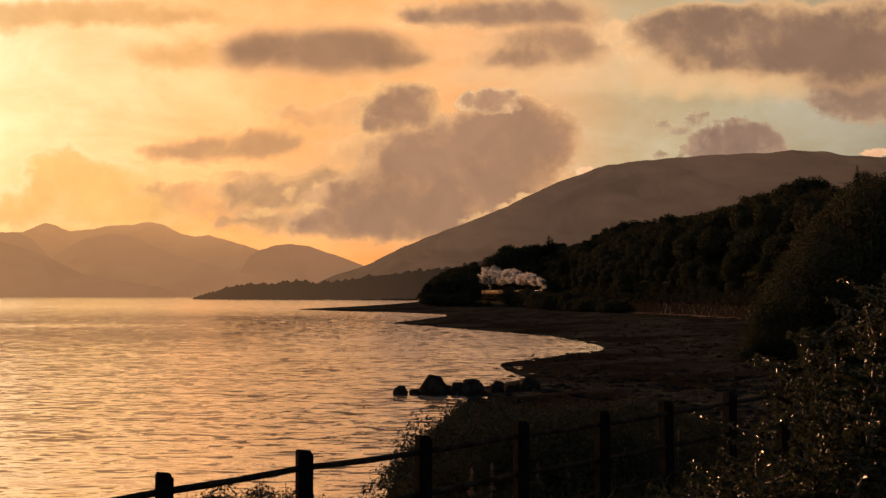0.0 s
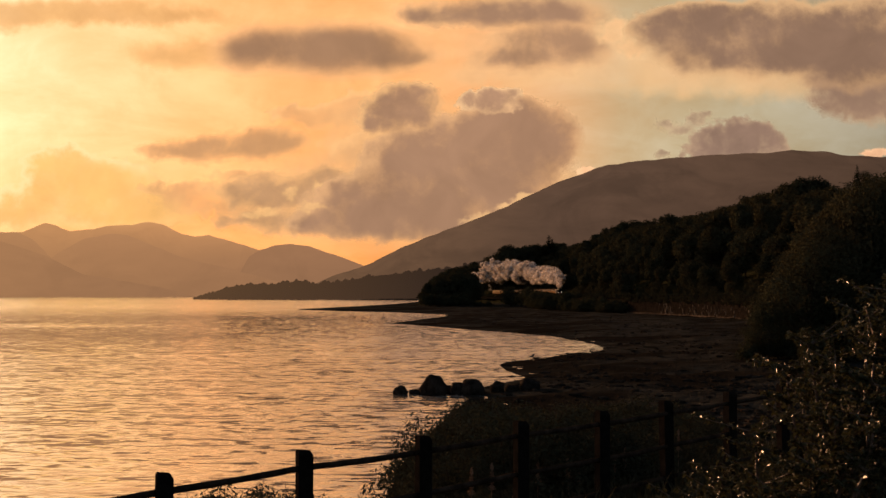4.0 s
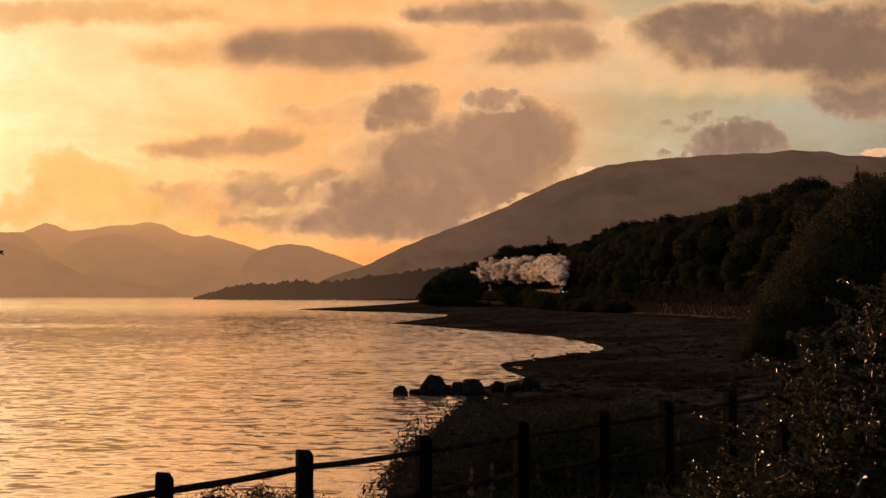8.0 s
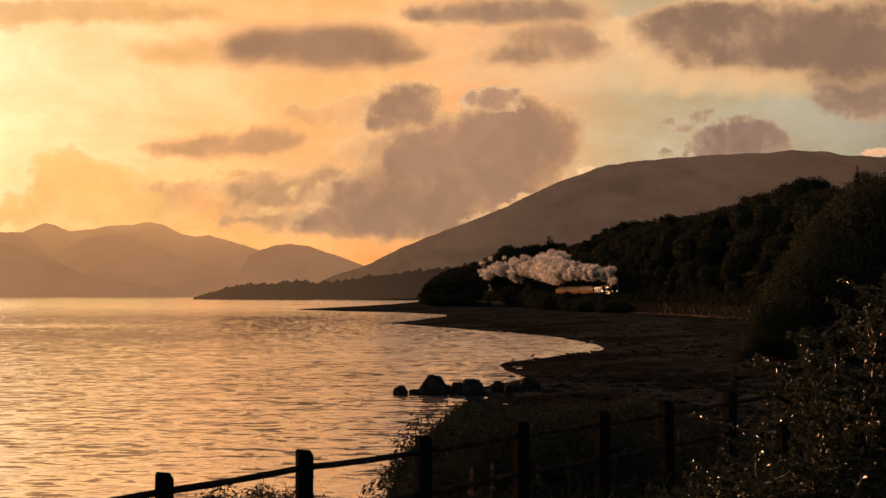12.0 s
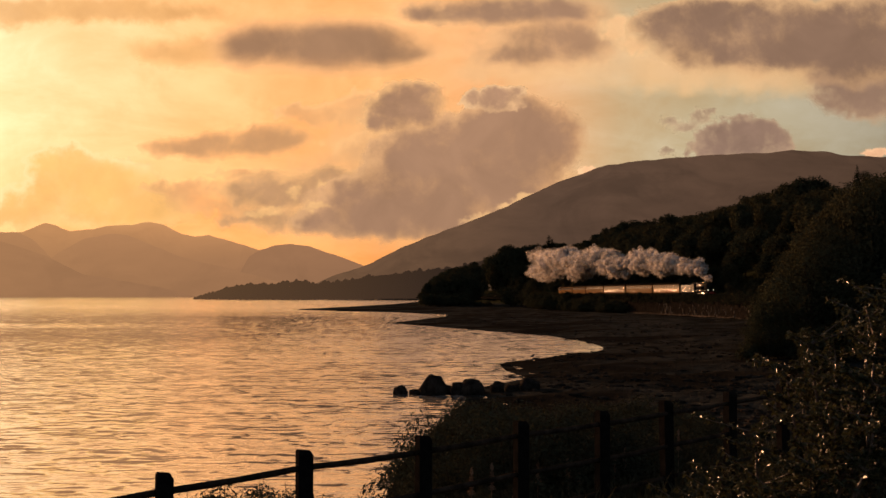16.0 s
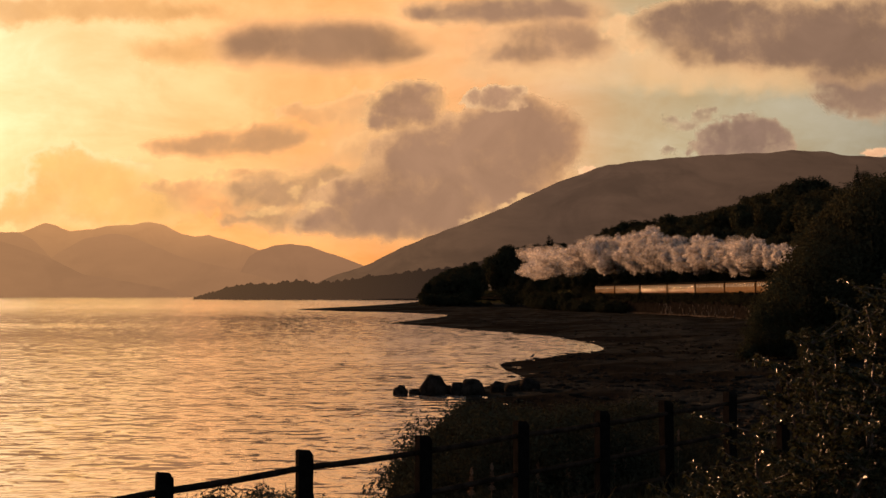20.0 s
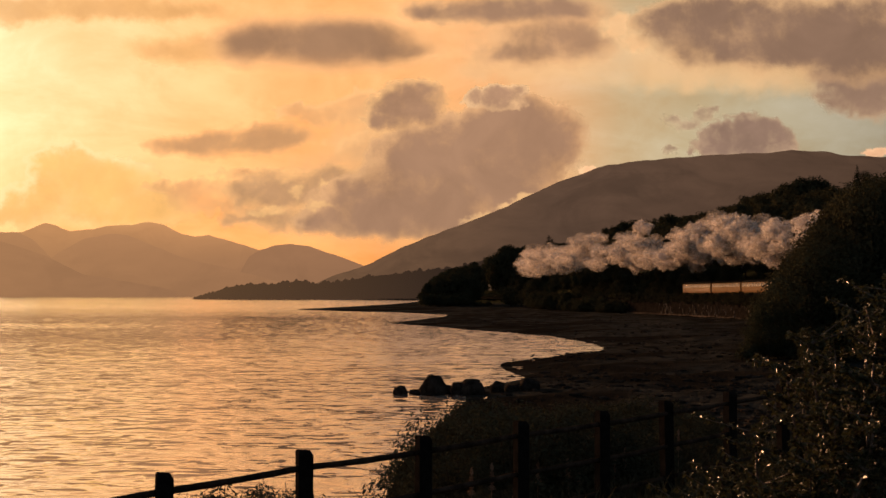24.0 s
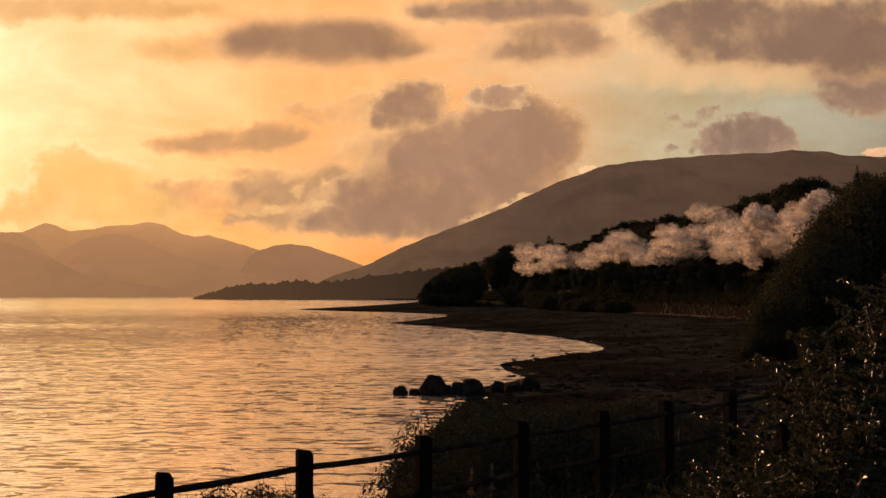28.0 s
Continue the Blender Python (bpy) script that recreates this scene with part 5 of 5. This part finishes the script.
def ring_z(y, r, z):
    return [(math.cos(a) * r, y + math.sin(a) * r, z) for a in np.linspace(0, 2 * math.pi, 19)[:-1]]


def build_tender():
    ten = tagged(new("tender"), "black six-wheeled coal tender", "tender")
    part("tank", loft(blank(), [[(-1.3, y, 1.3), (-1.3, y, 2.7), (-1.15, y, 3.05), (1.15, y, 3.05), (1.3, y, 2.7), (1.3, y, 1.3)] for y in (-3.5, 3.5)]), LOCO_BLACK, ten)
    part("frame", box(blank(), -1.15, 1.15, -3.55, 3.55, 0.55, 1.28, 0.03), SOOT, ten)
    coal = stone_mesh(66.0, 0.35, 3, SOOT)
    part("coal", coal, SOOT, ten, "heap of coal", m=Matrix.Translation((0, 0.3, 3.0)) @ Matrix.Diagonal((1.0, 2.8, 1.4, 1)))
    for y in (-2.2, 0, 2.2):
        for x in (-0.75, 0.75):
            part("wheel", SMALL, SOOT, ten, m=pose(x, y, 0.5))
    return ten


def build_coach():
    car = tagged(new("railway_coach"), "golden-brown varnished corridor coach lit by the sunset", "railway coach", "coaches of the train")
    half = 9.72
    side = [(1.35, 1.05), (1.385, 1.5), (1.4, 2.1), (1.394, 2.7), (1.36, 3.3)]
    body = side + [(0.9, 3.34), (-0.9, 3.34)] + [(-x, z) for x, z in side[::-1]]
    part("body", loft(blank(), [[(x, y, z) for x, z in body] for y in (-half, half)]), TEAK, car)
    top = [(1.4, 3.3), (1.16, 3.58), (0.7, 3.78), (0.0, 3.86), (-0.7, 3.78), (-1.16, 3.58), (-1.4, 3.3), (0, 3.36)]
    part("roof", loft(blank(), [[(x, y, z) for x, z in top] for y in (-half - 0.02, half + 0.02)]), ROOF_GREY, car)
    for s in (1, -1):
        band = [(s * 1.404, 2.2), (s * 1.4, 2.7), (s * 1.366, 3.29), (s * 1.2, 3.29), (s * 1.2, 2.2)]
        part("upper_panel", loft(blank(), [[(x, y, z) for x, z in band] for y in (-half + 0.04, half - 0.04)]), PANEL, car, "golden-brown upper panel round the windows")
    pane = raw_mesh("window", [(x, y, z) for x in (0, 0.03) for y, z in ((-0.72, 0), (0.72, 0), (0.72, 0.8), (-0.72, 0.8))], [(0, 1, 2, 3), (7, 6, 5, 4), (0, 4, 5, 1), (1, 5, 6, 2), (2, 6, 7, 3), (3, 7, 4, 0)], GLASS)
    for k in range(10):
        y = -8.55 + k * 1.9
        for s in (1, -1):
            m = Matrix.Translation((s * 1.396, y, 2.36)) @ Matrix.Rotation(0.0 if s > 0 else math.pi, 4, "Z") @ Matrix.Rotation(-0.03, 4, "Y")
            part("window", pane, GLASS, car, m=m)
    part("waist_line", box(blank(), -1.408, 1.408, -half + 0.05, half - 0.05, 2.16, 2.2), CREAM, car, "thin cream lining band")
    part("underframe", box(blank(), -1.15, 1.15, -half + 0.1, half - 0.1, 0.75, 1.03, 0.02), SOOT, car)
    part("battery_box", box(blank(), -1.1, 1.1, -1.6, 1.4, 0.35, 0.75, 0.03), SOOT, car)
    for e in (-1, 1):
        part("gangway", box(blank(), -0.55, 0.55, min(e * half, e * (half + 0.38)), max(e * half, e * (half + 0.38)), 1.1, 3.3, 0.03), SOOT, car)
        bogie = part("bogie", box(blank(), -1.1, 1.1, e * 7.1 - 1.7, e * 7.1 + 1.7, 0.42, 0.72, 0.04), SOOT, car)
        for y in (-1.25, 1.25):
            for x in (-0.75, 0.75):
                part("wheel", SMALL, SOOT, bogie, m=pose(x, e * 7.1 + y, 0.5))
    return car


TRAIN = [(build_locomotive(), 5.3, 3.0), (build_tender(), 14.5, 2.6)]
for k in range(7):
    if k == 0:
        first_coach = build_coach()
    TRAIN.append((first_coach if k == 0 else copy_thing(first_coach, pose(0, 0, 0)), 18.8 + 10.25 + 20.5 * k, 7.1))


def vehicle_pose(s, reach):
    a, b = on_line(s + reach), on_line(s - reach)
    c, d = (a + b) / 2, a - b
    return Matrix.Translation((c[0], c[1], RAIL_Z)) @ Matrix.Rotation(math.atan2(d[1], d[0]) - math.pi / 2, 4, "Z")


# ---- steam ----
def puff_mesh(seed, mats):
    """One boil of steam: an uneven body with billows on billows, thin outside and dense within."""
    bm = blank()
    bmesh.ops.create_icosphere(bm, subdivisions=5, radius=1.0)
    for k in (0.86, 0.68)[:len(mats) - 1]:
        bmesh.ops.create_icosphere(bm, subdivisions=4, radius=k)
    for f in bm.faces:
        r = f.verts[0].co.length
        f.material_index = 0 if r > 0.95 else 1 if r > 0.8 else 2
    off = Vector((seed, seed * 0.37, 0))
    for v in bm.verts:
        d, shrink = v.co.normalized(), v.co.length
        k = 0.62 + 0.25 * noise.noise(d * 0.9 + off)
        for scale, gain in ((1.5, 0.5), (3.3, 0.26), (7.0, 0.1)):
            k += gain * abs(noise.noise(d * scale + off * 1.7)) * 1.5
        v.co = d * k * shrink
    me = mesh_of("puff", bm, mats[0], True)
    for m in mats[1:]:
        me.materials.append(m)
    return me


PLUME = tagged(new("steam_plume"), "billowing white steam lit pink and gold by the sunset", "steam", kind="stuff")
PUFFS = []


def build_steam():
    rng = random.Random(13)
    dense = [puff_mesh(k * 5.3 + 2, (STEAM_RIM, STEAM, STEAM_CORE)) for k in range(8)]
    thin = [puff_mesh(k * 4.1 + 50, (STEAM_THIN, STEAM_THIN, STEAM_WISP)) for k in range(5)]
    young = [(1.2, 0.0), (1.35, 0.06), (1.5, 0.15), (1.7, 0.3), (1.9, 0.5), (2.15, 0.8)]
    grown = [(2.7, 1.2), (3.1, 2.2), (3.7, 3.4), (3.2, 2.8), (4.1, 4.8)]
    veils = [(2.3, 0.7), (3.0, 2.0), (3.8, 4.5)]
    for k, born in enumerate(np.arange(-5.5, 20.6, 0.25)):
        boost = 0.75 + 1.1 * abs(noise.noise((born * 0.8, 3.3, 0.7))) + (0.25 if 13.0 < born < 14.0 else 0.0)
        for size, delay in young + (grown + veils[1:] if k % 2 else veils):
            fine = (size, delay) in veils
            size *= rng.uniform(0.85, 1.2) * (0.75 + 0.25 * boost)
            ob = part("puff", rng.choice(thin if fine else dense), STEAM, PLUME)
            ob.scale = (size * (rng.uniform(1.0, 1.6) if fine else 1), size, size * (rng.uniform(0.5, 0.8) if fine else rng.uniform(0.75, 1.0)))
            late = born + delay
            a, r = rng.uniform(0, 6.28), rng.random() ** 0.5
            gone = born + (rng.uniform(6, 15) if born < 4.0 else rng.uniform(4, 10) if delay < 1 else rng.uniform(4.5, 10.5) if not fine else rng.uniform(7, 18))
            if born < 4.0:
                gone = max(gone, rng.uniform(8.0, 14.5))
            elif fine and born < 11.0:
                gone = born + rng.uniform(11, 23)
            PUFFS.append((ob, born, late, math.cos(a) * r, math.sin(a) * r, rng.uniform(-0.4, 0.4), gone, boost * rng.uniform(0.62, 1.1) * (1.05 if born < 4.0 else 0.7 if born < 11.0 else 0.84 if born < 15.0 else 1.0), rng.uniform(-0.95, -0.3) * (0.35 if born < 4.0 else 1.0), rng.uniform(0, 6.28), size))


build_steam()


def puff_place(t, p):
    ob, born, late, ox, oz, oy, gone, rise, wind, spin, size = p
    s = MARK + SPEED * born - 1.75
    c, d = on_line(s), heading(s)
    age = max(0.0, t - born)
    if t < late - 0.01:
        return Vector((c[0], c[1], -4.0)), spin
    spread = 2.6 * (1 - math.exp(-age / 0.1)) + 0.5 * min(age, 9.0)
    grow = max(0.25, spread - size * 0.7)
    up = 0.8 + 2.3 * (1 - math.exp(-age / 0.15)) + rise * min(age, 6.5) + 0.15 * max(0.0, age - 6.5)
    z = RAIL_Z + 4.0 + up + (oz if oz > 0 else oz * 0.75) * grow
    if t > gone + 0.01:
        z = -9.0 - size
    ahead = 1.5 * (1 - math.exp(-age)) + oy * grow
    return Vector((c[0] + d[0] * ahead + ox * grow + wind * age, c[1] + d[1] * ahead, z)), spin + age * 0.06 * (1 if ox > 0 else -1)


# ---- birds ----
def build_bird(name, label, wings):
    bird = tagged(new(name), label, "bird")
    ring = lambda y, r, z: [(math.cos(a) * r, y, z + math.sin(a) * r) for a in np.linspace(0, 2 * math.pi, 11)[:-1]]
    part("body", loft(blank(), [ring(-0.3, 0.01, 0.02), ring(-0.2, 0.05, 0.01), ring(0.0, 0.085, 0), ring(0.15, 0.07, 0.01), ring(0.22, 0.04, 0.03)]), FEATHER, bird, smooth=True)
    part("head", loft(blank(), [ring(0.2, 0.03, 0.03), ring(0.26, 0.048, 0.05), ring(0.31, 0.035, 0.05), ring(0.33, 0.012, 0.045), ring(0.4, 0.003, 0.04)]), FEATHER, bird, smooth=True)
    made = []
    for s in (1, -1):
        if wings:
            pts = [(0.05, 0.12), (0.3, 0.17), (0.62, 0.02), (0.42, -0.06), (0.2, -0.1), (0.05, -0.1)]
            bm = loft(blank(), [[(s * x, y, z) for x, y in pts] for z in (0.03, 0.045)])
            made.append(part("wing", bm, FEATHER, bird))
        else:
            bm = loft(blank(), [ring(-0.28, 0.008, 0.03), ring(-0.1, 0.05, 0.03), ring(0.1, 0.05, 0.03), ring(0.16, 0.01, 0.02)])
            part("folded_wing", bm, FEATHER, bird, m=pose(s * 0.05, 0, 0))
            part("leg", tube(blank(), (s * 0.03, 0, -0.06), (s * 0.03, 0.02, -0.28), 0.008, 0.006, 6), FEATHER, bird)
    return bird, made


wader, _ = build_bird("wading_bird", "dark wading bird standing on the sand spit", False)
wader.matrix_basis = Matrix.Translation((8.9, 106.5, max(0.05, ground_z(8.9, 106.5)) + 0.42)) @ Matrix.Rotation(radians(60), 4, "Z") @ Matrix.Rotation(radians(-35), 4, "X") @ Matrix.Scale(1.05, 4)
gull, GULL_WINGS = build_bird("flying_bird", "dark bird gliding low over the loch", True)


# ---- everything that moves ----
def motions():
    for ob, back, reach in TRAIN:
        walk(ob, [(t, vehicle_pose(MARK + SPEED * t - back, reach)) for t in np.arange(0, 28.01, 0.5)])
    beat = 1 / 15
    for wheel, x, y in SPINNING:
        walk(wheel, [(k * beat, pose(x, y, 0.92, -math.degrees(SPEED / 0.92) * k * beat)) for k in range(421)])
    for p in PUFFS:
        p = (*p[:2], round(p[2] * 30) / 30, *p[3:6], round(p[6] * 30) / 30, *p[7:])
        late, gone = p[2], p[6]
        marks = {0.0, 28.0, *(late + a for a in (-1 / 30, 0.0, 0.15, 0.4, 0.8, 1.6, 3.5, 7.0, 12.0)), gone, gone + 1 / 30}
        rows = []
        for t in sorted({round(min(28.0, max(0.0, q)) * 30) / 30 for q in marks}):
            at, turn = puff_place(t, p)
            rows.append((t, Matrix.Translation(at) @ Matrix.Rotation(turn, 4, "Z")))
        walk(p[0], rows)
    for ob, x, y, z, (dx, dz) in CLOUDS:
        walk(ob, [(0.0, pose(x - dx / 2, y, z - dz / 2, 90)), (28.0, pose(x + dx / 2, y, z + dz / 2, 90))])
    walk(loch, [(0.0, pose(0, 0, 0)), (28.0, pose(9.0, -11.0, 0))])
    # the bird wheels in and away over the water
    rows = [(0.0, -44.0, 9.4), (6.0, -31.0, 9.6), (6.8, -25.6, 9.5), (7.2, -25.15, 9.1), (7.7, -24.88, 8.82), (8.1, -25.0, 8.95), (8.5, -25.6, 8.9), (10.0, -30.0, 9.2), (28.0, -52.0, 9.5)]
    walk(gull, [(t, pose(x, 60.0, z, 0, 0, 40 + 60 * min(1, max(0, (t - 6.8) / 1.6)))) for t, x, z in rows])
    for wing, s in zip(GULL_WINGS, (1, -1)):
        walk(wing, [(k * 0.2, pose(0, 0, 0, 0, s * (-28 if k % 2 else 22), 0)) for k in range(141)])


motions()
